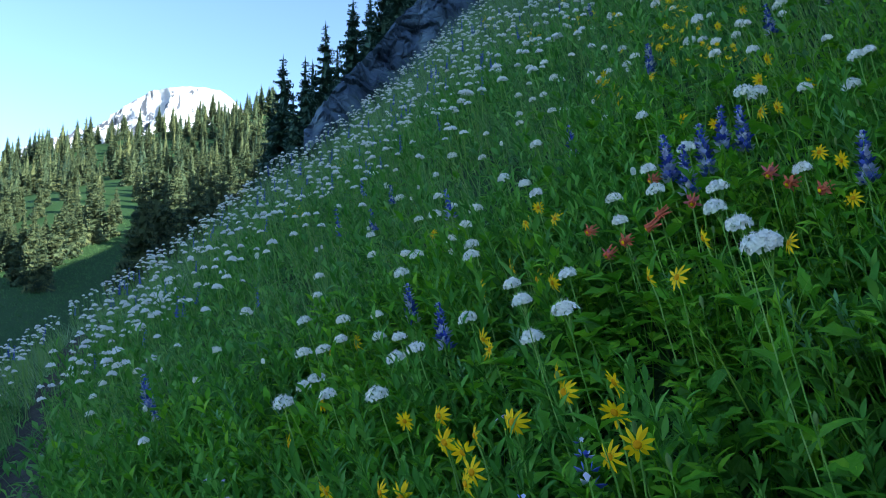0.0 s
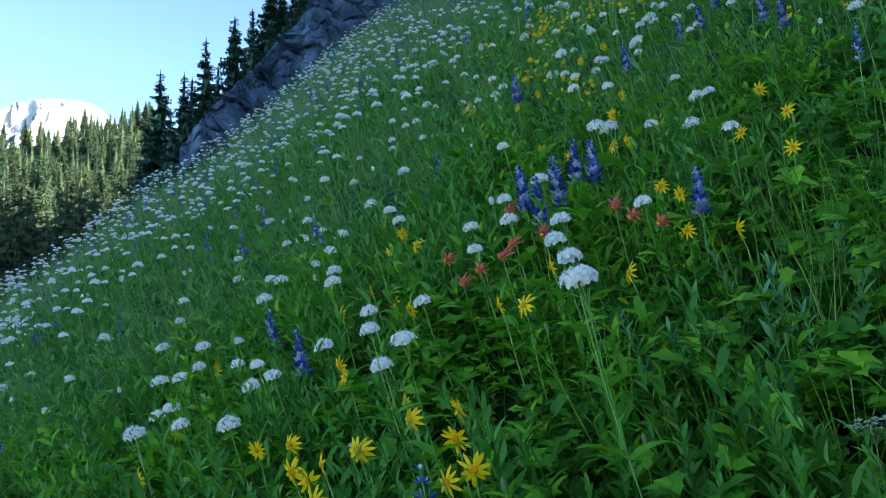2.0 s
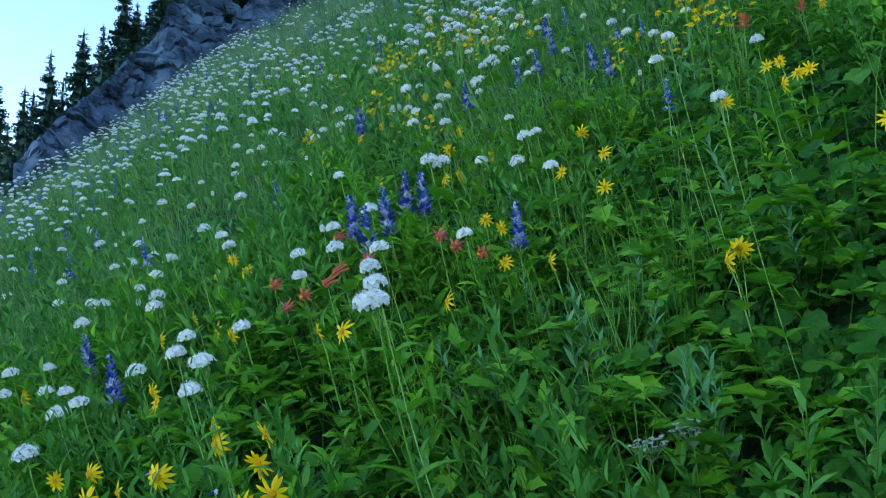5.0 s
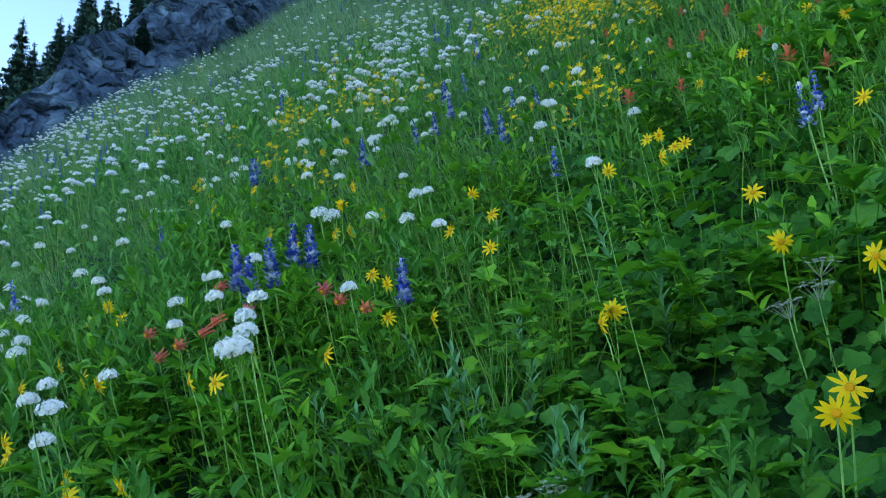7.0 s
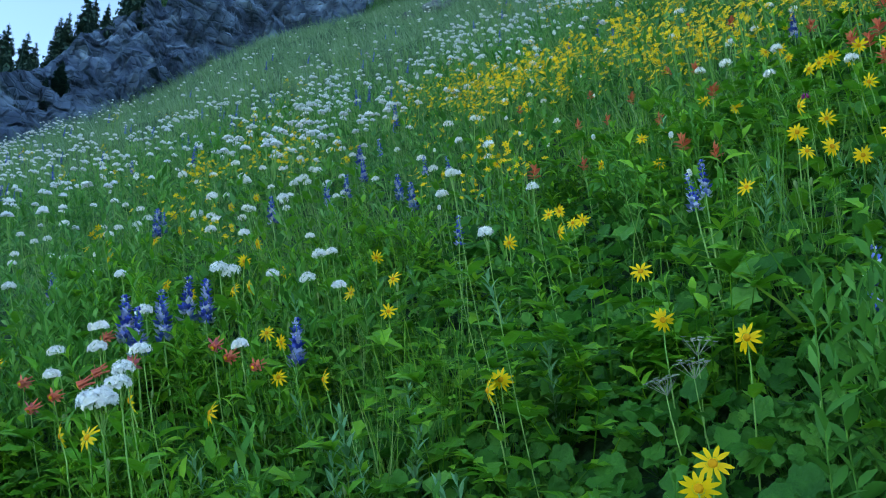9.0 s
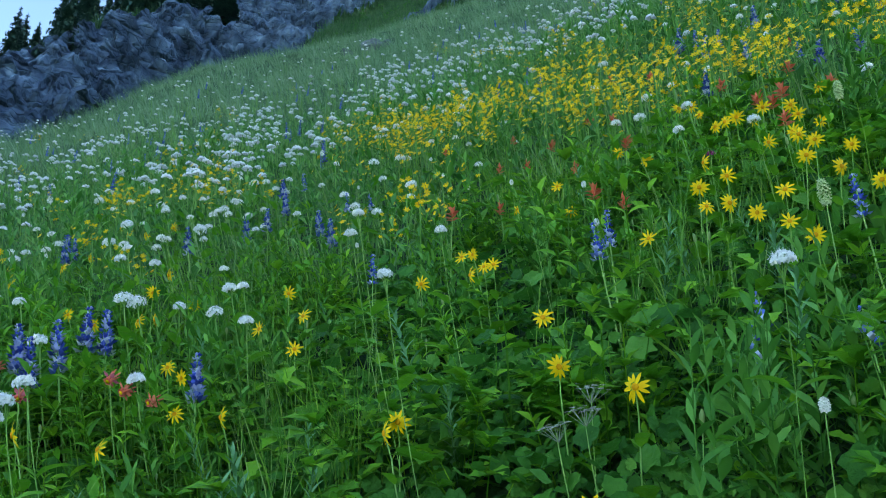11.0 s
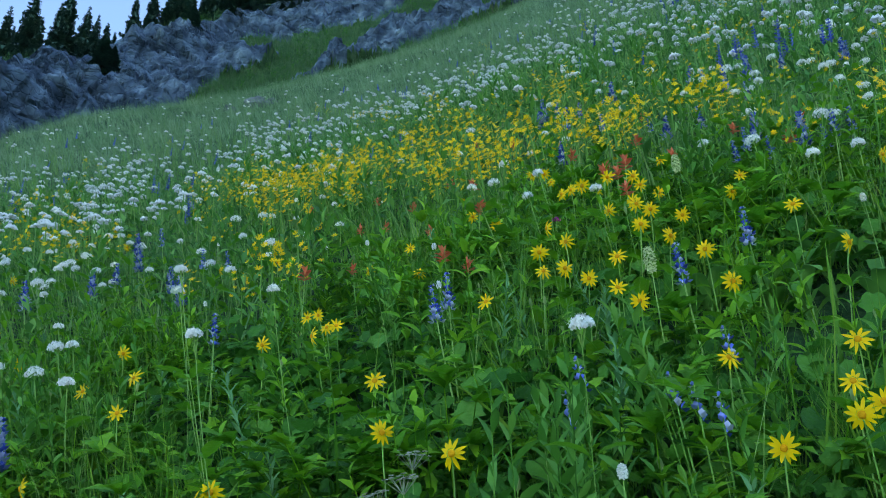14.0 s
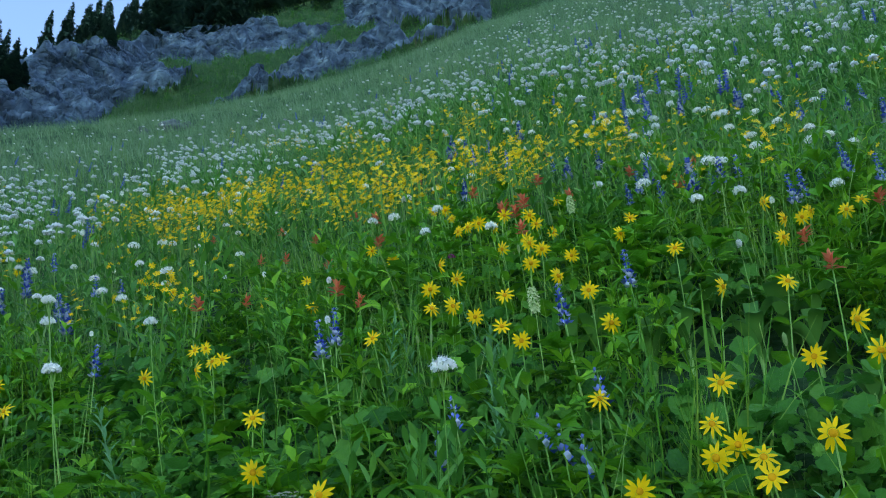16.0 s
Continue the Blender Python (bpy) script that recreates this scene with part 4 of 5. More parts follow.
def ray_petals(seed, radius, count, droop):
    r = np.random.default_rng(seed)
    out = []
    for k in range(count):
        a = 2 * math.pi * k / count + r.normal(0, 0.08)
        ln = radius * r.uniform(0.78, 1.1)
        w = radius * r.uniform(0.11, 0.145)
        bend = droop + r.normal(0, 0.08)
        v = []
        for t, q in ((0.2, 0.55), (0.5, 1.0), (0.8, 0.75), (1.0, 0.08)):
            x, z = ln * t, -bend * ln * t * t + 0.05 * ln
            v += [(x, -w * q, z), (x, 0, z - w * 0.1), (x, w * q, z)]
        f = [(3 * i + j, 3 * i + 3 + j, 3 * i + 4 + j, 3 * i + 1 + j) for i in range(3) for j in (0, 1)]
        out.append(Shape(v, f).moved(Matrix.Rotation(a, 4, "Z")))
    return out


def disc_shape(radius):
    v, f = [], []
    for k, (q, z) in enumerate(((1.0, 0.0), (0.85, 0.4), (0.45, 0.62), (0.05, 0.6))):
        v += [(math.cos(a) * radius * q, math.sin(a) * radius * q, radius * z) for a in np.linspace(0, 2 * math.pi, 9)[:-1]]
    for k in range(3):
        f += [(8 * k + j, 8 * k + (j + 1) % 8, 8 * k + 8 + (j + 1) % 8, 8 * k + 8 + j) for j in range(8)]
    f.append(tuple(range(24, 32)))
    return Shape(v, f)


def make_arnica(seed, single=True):
    r = np.random.default_rng(seed)
    pts = stem_points(0.27, 0.30, r, 7)
    nod = r.uniform(-0.55, 0.3)
    face = (DOWN + Vector((0, 0, nod)) + Vector((DOWN.y, -DOWN.x, 0)) * r.normal(0, 0.35)).normalized()
    pts[-1] = pts[-1] + face * 0.008
    root = tagged(new("arnica"), "yellow daisy like arnica on a slender green stem", "flower", "arnica flowers")
    part("stem", tube(pts, 0.0019, 0.0014), M_STEM, root)
    lf = leaf_shape(0.08, 0.042, 5, 0.45, 0.25, 0.12)
    for t in (2, 4):
        tw = r.uniform(0, 6)
        for s in (0, math.pi):
            part("leaf", lf.moved(leafy(pts[t], tw + s, 0.5, 1.0 if t == 2 else 0.6)), M_HERB, root)
    at = aim(pts[-1], face, r.uniform(0, 6))
    rad = r.uniform(0.021, 0.026)
    disc = part("disc", disc_shape(rad * 0.25).moved(at), M_DISC, root, "orange flower centre")
    rays = ray_petals(seed, rad, int(r.integers(9, 13)), r.uniform(-0.1, 0.45))
    for petal in rays if single else [Shape.joined(rays)]:
        ob = part("petal" if single else "petal_ring", petal.moved(at), M_YELLOW, disc)
        if not single:
            tagged(ob, kind="stuff")
    part("calyx", disc_shape(rad * 0.33).moved(at @ Matrix.Translation((0, 0, 0.001)) @ Matrix.Rotation(math.pi, 4, "X")), M_STEM, disc)
    return root, pts[-1]


def bloom():
    """One lupine flower: a keel and a raised banner, along +x."""
    v = [(0, 0, 0), (0.006, -0.0032, 0.001), (0.012, 0, 0.002), (0.006, 0.0032, 0.001), (0.006, 0, -0.003), (0.003, -0.0045, 0.006), (0.003, 0.0045, 0.006), (0.005, 0, 0.009)]
    return Shape(v, [(0, 1, 4), (1, 2, 4), (2, 3, 4), (3, 0, 4), (0, 1, 2, 3), (0, 5, 7, 6)])


def make_lupine(seed, sparse=False, short=False):
    r = np.random.default_rng(seed)
    pts = stem_points(0.34, 0.24, r, 8)
    root = tagged(new("lupine"), "blue lupine spike with pale tips in the meadow", "flower", "lupine spikes")
    part("stem", tube(pts, 0.0028, 0.0012), M_STEM, root)
    lf = leaf_shape(0.05, 0.013, 3, 0.3, 0.35)
    for t in (2, 3, 4):
        tw = r.uniform(0, 6)
        at = pts[t] + Vector((math.cos(tw), math.sin(tw), 0.3)) * 0.05
        out = [lf.moved(leafy(at, k * 6.283 / 7, 0.3)) for k in range(7)] + [tube([pts[t], at], 0.001, 0.001, 3)]
        part("leaf", Shape.joined(out), M_HERB, root)
    fl = bloom()
    blue, pale = [], []
    n = 4 if sparse else 6 if short else 10
    for i in range(n):
        t0 = 0.84 if sparse else 0.79 if short else 0.73
        t = t0 + (1 - t0) * i / (n - 1)
        k = min(int(t * 7), 6)
        at = pts[k].lerp(pts[k + 1], t * 7 - k)
        size = (1.2 - 0.75 * max(0, (t - 0.66) / 0.34)) * r.uniform(0.85, 1.15)
        for j in range(3 if sparse else 7):
            tw = j * 6.283 / (3 if sparse else 7) + i * 0.4 + r.normal(0, 0.25)
            if r.random() < 0.15:
                continue
            s = fl.moved(leafy(at + Vector((math.cos(tw), math.sin(tw), r.normal(0, 0.6))) * 0.006 * size, tw, r.uniform(-0.1, 0.4), size * (1.3 if short else 1.75 if sparse else 1.62)))
            (pale if r.random() < 0.34 else blue).append(s)
    tagged(part("raceme", Shape.joined(blue), M_BLUE, root, "whorls of violet blue flowers"), kind="stuff")
    if pale:
        tagged(part("pale_blossom", Shape.joined(pale), M_PALE, root, "whitish blue flowers"), kind="stuff")
    return root, pts[-1]


def make_columbine(seed):
    r = np.random.default_rng(seed)
    pts = stem_points(0.29, 0.34, r, 6)
    face = (DOWN * 0.6 + Vector((r.normal(0, 0.3), r.normal(0, 0.3), -0.35))).normalized()
    root = tagged(new("columbine"), "red and yellow nodding columbine on a thin stem", "flower", "columbine flowers")
    part("stem", tube(pts, 0.0016, 0.0011), M_STEM, root)
    at = aim(pts[-1], face)
    one = star(0.023, 1, -0.15, 0.22, 0.85)
    for k in range(5):
        a = k * 1.2566
        part("sepal", one.moved(at @ Matrix.Rotation(a + 0.6, 4, "Z")), M_PINK if seed % 2 else M_RED, root)
        c, s = math.cos(a), math.sin(a)
        part("spur", tube([(c * 0.006, s * 0.006, 0.008), (c * 0.005, s * 0.005, -0.006), (c * 0.010, s * 0.010, -0.024)], 0.0042, 0.0012, 5).moved(at), M_RED, root)
    part("centre", disc_shape(0.0045).moved(at @ Matrix.Translation((0, 0, 0.007))), M_YELLOW, root, "yellow flower centre")
    return root, pts[-1]


def make_paintbrush(seed):
    r = np.random.default_rng(seed)
    pts = stem_points(0.28, 0.2, r, 6)
    root = tagged(new("paintbrush"), "red paintbrush flower with ragged bracts", "flower", "paintbrush flowers")
    part("stem", tube(pts, 0.002, 0.0014), M_STEM, root)
    lf = leaf_shape(0.05, 0.010, 3, 0.3, 0.3)
    for i in range(6):
        part("leaf", lf.moved(leafy(pts[1 + i % 4], i * 2.4, 0.7)), M_HERB, root)
    br = leaf_shape(0.022, 0.009, 3, 0.2, 0.3)
    out = []
    for i in range(22):
        t = i / 22
        out.append(br.moved(leafy(pts[-1] + Vector((0, 0, -0.026 + 0.03 * t)), i * 2.4 + r.normal(0, 0.4), 0.05 + 0.75 * t + r.normal(0, 0.35), r.uniform(0.5, 1.3))))
    tagged(part("bract_tuft", Shape.joined(out), M_BRACT, root, "ragged red bracts"), kind="stuff")
    return root, pts[-1]


def spike_shape(seed, length, rad, count, size):
    r = np.random.default_rng(seed)
    s = star(size, 4, 0.4)
    out = []
    for i in range(count):
        t = i / count
        a = i * 2.4
        q = rad * math.sin(math.pi * (0.12 + 0.8 * t)) ** 0.6
        out.append(s.moved(aim(Vector((math.cos(a) * q, math.sin(a) * q, length * t)), Vector((math.cos(a), math.sin(a), 0.3 + t)) + Vector(r.normal(0, 0.2, 3)), a)))
    return Shape.joined(out)


def make_bistort(seed):
    r = np.random.default_rng(seed)
    pts = stem_points(0.30, 0.26, r, 6)
    root = tagged(new("bistort"), "small white bottlebrush bistort on a bare stem", "flower", "bistort flowers")
    part("stem", tube(pts, 0.0016, 0.001), M_STEM, root)
    part("flower_head", spike_shape(seed, 0.016, 0.005, 44, 0.0034).moved(aim(pts[-1] - Vector((0, 0, 0.012)), Vector((0, 0, 1)) + DOWN * 0.2)), M_WHITE, root, "oval white flower spike")
    lf = leaf_shape(0.09, 0.018, 3, 0.5, 0.3)
    part("leaf", lf.moved(leafy(pts[1], r.uniform(0, 6), 0.7)), M_HERB, root)
    return root, pts[-1]


PLACED = set()


def set_flower(variant, x, y, h, yaw=None):
    """Stand a flower so that its head is h above the slope at (x, y) and its foot on the slope."""
    src, head = variant
    yaw = rng.uniform(-28, 28) if yaw is None else yaw
    off = Matrix.Rotation(radians(yaw), 3, "Z") @ head
    zt = float(height(x, y)) + h
    lo, hi = 0.4, 1.9
    for _ in range(18):
        s = (lo + hi) / 2
        if float(height(x - off.x * s, y - off.y * s)) + off.z * s < zt:
            lo = s
        else:
            hi = s
    bx, by = x - off.x * s, y - off.y * s
    m = pose(bx, by, float(height(bx, by)) - 0.004, 0, 0, yaw) @ Matrix.Scale(s, 4)
    if src not in PLACED:
        PLACED.add(src)
        src.matrix_basis = m
        return src
    ob = copy_thing(src, m)
    ob.matrix_basis = m
    return ob


VALERIAN_A = [(0.16, 1.53), (-0.14, 1.79), (0.27, 1.81), (0.06, 1.87), (0.16, 1.90), (-0.06, 1.94), (0.41, 1.92), (-0.11, 1.98), (0.79, 1.81), (0.50, 1.92), (-0.27, 2.02), (0.43, 2.06), (-0.11, 2.14), (-0.40, 2.14), (0.52, 2.07), (0.62, 2.07), (-0.36, 2.22), (-0.33, 2.24), (-0.17, 2.27), (0.08, 2.27), (1.10, 1.96), (0.09, 2.36), (-0.29, 2.44), (-0.34, 2.44), (-0.19, 2.46), (1.07, 2.13), (0.28, 2.44), (-0.40, 2.48)]
VALERIAN_B = [(2.50, 0.55), (-0.30, 2.58), (1.02, 2.29), (0.91, 2.35), (0.03, 2.61), (0.08, 2.62), (2.64, 0.47), (2.76, 0.23), (0.27, 2.67), (-0.08, 2.72), (1.22, 2.31), (0.12, 2.73), (0.63, 2.55), (-0.45, 2.78), (-0.12, 2.83), (2.65, 0.77), (2.68, 0.95), (0.23, 2.93), (2.36, 1.41), (2.33, 1.59), (1.07, 2.78), (-0.02, 3.12), (0.97, 2.86), (3.02, 0.63), (-0.26, 3.21), (3.19, 0.23), (1.03, 3.02), (3.26, 0.37), (-0.09, 3.37), (3.23, 0.56), (3.32, 0.32), (1.91, 2.66), (-0.31, 3.69), (1.03, 3.34), (2.38, 2.57)]
VALERIAN_C = [(0.88, 3.80), (-0.02, 4.09), (2.71, 2.98), (2.81, 2.90), (0.96, 4.25), (0.94, 4.61), (-0.60, 4.97), (-0.29, 5.49), (2.91, 5.05), (-0.75, 6.75)]
TALL_VALERIAN = [(0.522, 1.564, 0.56, 0.034), (0.473, 1.433, 0.58, 0.036), (0.422, 1.183, 0.67, 0.034), (0.359, 0.936, 0.79, 0.040), (1.197, 0.441, 0.66, 0.036), (0.957, 1.032, 0.77, 0.028), (1.038, 1.278, 0.85, 0.027), (1.121, 1.448, 0.75, 0.030), (1.27, 1.308, 0.68, 0.030), (0.167, 1.152, 0.62, 0.032), (0.134, 1.422, 0.54, 0.032)]
ARNICA_A = [(1.03, 0.67), (1.07, 0.68), (1.46, 0.32), (0.23, 1.21), (0.27, 1.21), (1.55, 0.17), (0.03, 1.28), (1.59, 0.19), (1.57, 0.25), (0.04, 1.30), (1.61, 0.23), (0.26, 1.31), (1.66, 0.11), (0.11, 1.38), (0.03, 1.39), (1.65, 0.28), (-0.07, 1.40), (0.28, 1.40), (0.05, 1.42), (0.20, 1.43), (1.31, 0.80), (-0.11, 1.47), (0.00, 1.49), (1.65, 0.47), (0.20, 1.51), (1.77, 0.30), (1.88, 0.17), (1.91, 0.07), (1.10, 1.24), (-0.22, 1.61), (1.33, 1.00), (-0.01, 1.65), (1.13, 1.24), (0.46, 1.65), (-0.08, 1.76), (0.42, 1.71), (2.04, 0.12), (0.10, 1.81), (1.90, 0.56), (0.70, 1.69)]
ARNICA_B = [(0.55, 1.76), (1.45, 1.17), (1.78, 0.71), (0.09, 1.89), (0.94, 1.66), (1.81, 0.78), (2.12, 0.39), (0.87, 1.76), (0.26, 1.98), (2.19, 0.27), (1.82, 0.86), (-0.36, 2.01), (0.23, 2.04), (1.71, 1.08), (1.84, 0.94), (1.82, 0.99), (2.02, 0.67), (1.93, 0.85), (0.93, 1.92), (0.18, 2.18), (0.10, 2.19), (1.18, 1.82), (2.07, 0.78), (0.92, 2.01), (1.91, 1.07), (2.28, 0.55), (-0.32, 2.25), (1.96, 1.02), (1.59, 1.61), (1.64, 1.57), (2.46, 0.33), (1.63, 1.60), (2.12, 0.89), (0.32, 2.34), (2.20, 0.81), (1.55, 1.79), (2.05, 1.15), (1.18, 2.06), (2.37, 0.74), (0.25, 2.46)]
ARNICA_C = [(2.23, 0.92), (1.30, 2.03), (1.70, 1.74), (2.19, 1.03), (-0.26, 2.54), (1.69, 1.78), (2.62, 0.36), (1.90, 1.52), (2.65, 0.32), (-0.34, 2.58), (0.30, 2.56), (2.29, 1.01), (2.73, 0.22), (2.51, 0.77), (2.71, 0.31), (0.94, 2.41), (0.99, 2.41), (2.81, 0.19), (2.13, 1.41), (1.36, 2.27), (2.78, 0.45), (2.08, 1.76), (1.05, 2.68), (-0.03, 3.20), (1.15, 2.86), (0.89, 3.43), (2.18, 2.75), (1.00, 3.49), (2.06, 3.03), (2.21, 2.93), (2.30, 2.99), (2.23, 3.11), (1.28, 3.72), (1.22, 3.81), (1.06, 3.91), (1.42, 3.78), (1.22, 3.99), (2.37, 3.72), (2.10, 4.22)]
LUPINE_A = [(0.11, 1.08), (0.08, 1.11), (0.10, 1.13), (0.19, 1.20), (1.48, 0.41), (1.50, 0.46), (1.52, 0.51), (1.43, 0.65), (1.52, 0.69), (1.67, 0.48), (1.85, 0.65), (2.03, 0.57), (-0.01, 2.04), (1.61, 1.16), (0.92, 1.80), (1.66, 1.16), (0.59, 2.02), (0.66, 2.10), (0.58, 2.15), (0.79, 2.17), (0.75, 2.20), (-0.10, 2.44), (1.52, 2.02), (2.76, 0.36), (2.83, 0.34), (2.93, 0.14), (2.99, 0.23), (3.10, 0.26), (3.03, 0.58), (0.49, 3.13), (1.73, 2.73), (3.11, 1.16), (1.34, 3.31), (1.84, 3.06), (1.63, 3.38), (3.80, 0.50), (1.74, 3.40), (3.63, 1.16), (1.89, 3.55)]
LUPINE_B = [(4.11, 0.29), (-0.37, 4.41), (3.94, 1.38), (4.06, 1.29), (-0.30, 5.05), (-0.56, 5.92), (2.94, 5.26), (1.40, 7.49)]
COLUMBINE_A = [(0.47, 1.89), (0.38, 1.92), (0.42, 1.92), (0.50, 1.91), (0.57, 1.89), (0.83, 1.81), (0.78, 1.86), (0.76, 1.92), (0.37, 2.09), (0.54, 2.12)]
PAINTBRUSH_A = [(2.31, 0.20), (2.46, 0.28), (1.86, 1.28), (1.96, 1.48), (2.36, 1.07), (2.79, 0.14), (1.95, 1.91), (2.51, 1.19), (2.52, 1.25), (2.26, 1.60), (2.17, 1.76), (2.88, 0.74), (2.74, 1.10), (3.14, 0.78), (2.33, 2.19), (2.95, 1.36), (2.61, 1.96), (2.54, 2.26), (2.41, 2.46), (2.78, 2.26), (2.70, 2.70), (3.18, 2.21), (2.69, 3.26), (3.32, 2.59)]
BISTORT_A = [(1.30, 0.47), (1.73, 1.26), (2.29, 0.39), (0.52, 2.23), (0.10, 2.48), (0.03, 2.61), (2.69, 0.40), (1.99, 1.55), (2.10, 2.02), (2.20, 2.41), (2.39, 2.86), (-1.03, 4.23), (1.71, 4.18), (-0.69, 4.87), (4.54, 0.87), (3.03, 3.78)]
VALERIAN = VALERIAN_A + VALERIAN_B + VALERIAN_C
ARNICA = ARNICA_A + ARNICA_B + ARNICA_C
LUPINE = LUPINE_A + LUPINE_B
COLUMBINE = COLUMBINE_A
PAINTBRUSH = PAINTBRUSH_A
BISTORT = BISTORT_A


def field(kind, az, d, x, y):
    """How many of a kind grow on a square metre there."""
    w = wobble(x, y, 0.8, {"valerian": 0, "arnica": 4, "lupine": 7, "paintbrush": 12, "bistort": 15}[kind])
    patch = step(29, 37, az) * (1 - step(62, 70, az)) * np.exp(-((d - np.interp(az, [34, 37, 42, 48, 53, 59, 64], [5.7, 5.1, 4.6, 4.05, 3.65, 3.2, 2.9])) / 0.38) ** 2)
    upper = step(40, 46, az) * (1 - step(68, 74, az)) * np.exp(-((d - np.interp(az, [40, 46, 54, 62, 70], [7.2, 6.2, 4.8, 4.1, 3.6])) / 0.4) ** 2)
    lower = step(10, 18, az) * (1 - step(36, 44, az)) * np.exp(-((d - 4.0) / 1.0) ** 2)
    if kind == "valerian":
        base = np.interp(d, [2.4, 3.0, 5, 7, 13, 17, 22, 26], [0, 3, 8, 14, 15, 10, 3, 0]) + 18 * np.exp(-((az - 28) / 12) ** 2 - ((d - 5.8) / 1.8) ** 2) + 18 * np.exp(-((az - 24) / 12) ** 2 - ((d - 4.2) / 1.2) ** 2) + 36 * np.exp(-((d - 8.6) / 2.4) ** 2) * step(28, 40, az)
        right = 38 * np.exp(-((az - 74) / 15) ** 2 - ((d - 4.8) / 1.7) ** 2) * np.clip(0.8 + 0.8 * w, 0.1, 2)
        return 0.7 * right + (1.45 - 0.75 * step(24, 44, az)) * base * (1.25 - 0.25 * step(5, 15, az)) * np.clip(0.75 + 1.1 * w, 0.1, 2) * (1 - 0.6 * patch) * np.where((az > 38) & (d < 4.5), 0.75, 1) * (1 - 0.85 * step(0, 12, az) * (1 - step(55, 62, az)) * step(10, 13.5, d)) * (1 + 1.5 * np.exp(-((az + 20) / 5) ** 2 - ((d - 6.5) / 1.8) ** 2))
    if kind == "arnica":
        return 15 * np.exp(-((az - 72) / 13) ** 2 - ((d - 3.9) / 1.3) ** 2) * np.clip(0.5 + 1.5 * w, 0, 2) + (22 * upper + 20 * lower) * np.clip(0.3 + 1.9 * w, 0, 2.4) + 260 * patch * np.clip(0.8 + 0.8 * w, 0.1, 2) + np.interp(d, [2.6, 3.2, 8, 12, 14], [0, 2.2, 2.0, 0.5, 0]) * np.clip(0.3 + 2.2 * w, 0, 3) * np.where(az < 8, 0.25, 1)
    if kind == "lupine":
        right = np.exp(-((az - 73) / 11) ** 2 - ((d - 4.1) / 1.0) ** 2)
        return np.interp(d, [2.4, 3.2, 9, 14, 16], [0, 1.5, 2.6, 1.4, 0]) * np.clip(-0.2 + 3.2 * w, 0, 4) * (2.4 - 1.4 * step(0, 10, az)) + 38 * right * np.clip(0.3 + 1.8 * w, 0, 2.2)
    if kind == "paintbrush":
        return 20.0 * np.exp(-((az - 61) / 12) ** 2 - ((d - 3.2) / 0.5) ** 2) * np.clip(0.4 + 1.8 * w, 0, 2)
    return np.interp(d, [2.4, 3, 7, 9], [0, 0.8, 1.0, 0])


def grow(kind, makers, known, h, limit, far_shape, far_mats, label):
    """Single flowers near by, and the far ones joined."""
    n = 0
    for x, y in known:
        tiny = kind == "lupine" and math.hypot(x, y) < 1.75
        small = kind == "arnica" and x < 0.4 and y < 1.7
        set_flower(makers[8 + n % 6] if small else makers[-1] if tiny else makers[4 + n % 2] if kind == "lupine" and x > 0.62 * y + 0.15 else makers[n % {"lupine": 4, "arnica": 8}.get(kind, 6 if kind == "valerian" else len(makers))], x, y, h - 0.06 * tiny)
        n += 1
    x, y, az, d = scatter(90, 2.4, 26)
    keep = rng.uniform(0, 90, len(x)) < field(kind, az, d, x, y)
    x, y, az, d = x[keep], y[keep], az[keep], d[keep]
    order = np.argsort(d)
    x, y, d = x[order], y[order], d[order]
    near = min(max(limit - n, 0), int((d < (3.0 if kind == "arnica" else 4.6)).sum()))
    for i in range(near):
        set_flower(makers[int(rng.integers(8 if kind == "arnica" else 0, 6 if kind in ("valerian", "lupine") else len(makers)))], x[i], y[i], h * rng.uniform(0.85, 1.12))
    x, y = x[near:], y[near:]
    if len(x):
        k = len(x)
        turns = basis(rng.uniform(-0.5, 0.5, k), np.stack([rng.normal(0, 0.08, k), rng.normal(0, 0.08, k), np.ones(k)], 1), rng.uniform(0.8, 1.2, k))
        foot = np.stack([x, y, height(x, y)], 1)
        for (nm, kinds), m in zip(far_shape, far_mats):
            made = [sh.spread(turns[i::len(kinds)], foot[i::len(kinds)]) for i, sh in enumerate(kinds)]
            tagged(part(nm, Shape.joined(made), m), label, kind, kind="stuff")


def cap_head(seed):
    """A valerian head as it shows from afar: a low uneven cap of small tufts."""
    r = np.random.default_rng(seed)
    out = []
    for k in range(9):
        a, q = k * 2.4, 0.0235 * math.sqrt(k / 9) * r.uniform(0.85, 1.15)
        w, h = r.uniform(0.0105, 0.0145), r.uniform(0.010, 0.015)
        ring = [(math.cos(j * 1.2566 + k) * w * r.uniform(0.8, 1.2), math.sin(j * 1.2566 + k) * w * r.uniform(0.8, 1.2), -h * r.uniform(0.4, 1.0)) for j in range(5)]
        tuft = Shape([(0, 0, h * 0.6)] + ring, [(0, 1 + j, 1 + (j + 1) % 5) for j in range(5)])
        out.append(tuft.moved(Matrix.Translation((math.cos(a) * q, math.sin(a) * q, 0.014 - 22 * q * q + r.normal(0, 0.0015)))))
    return Shape.joined(out).moved(Matrix.Scale(r.uniform(0.68, 1.08), 4))


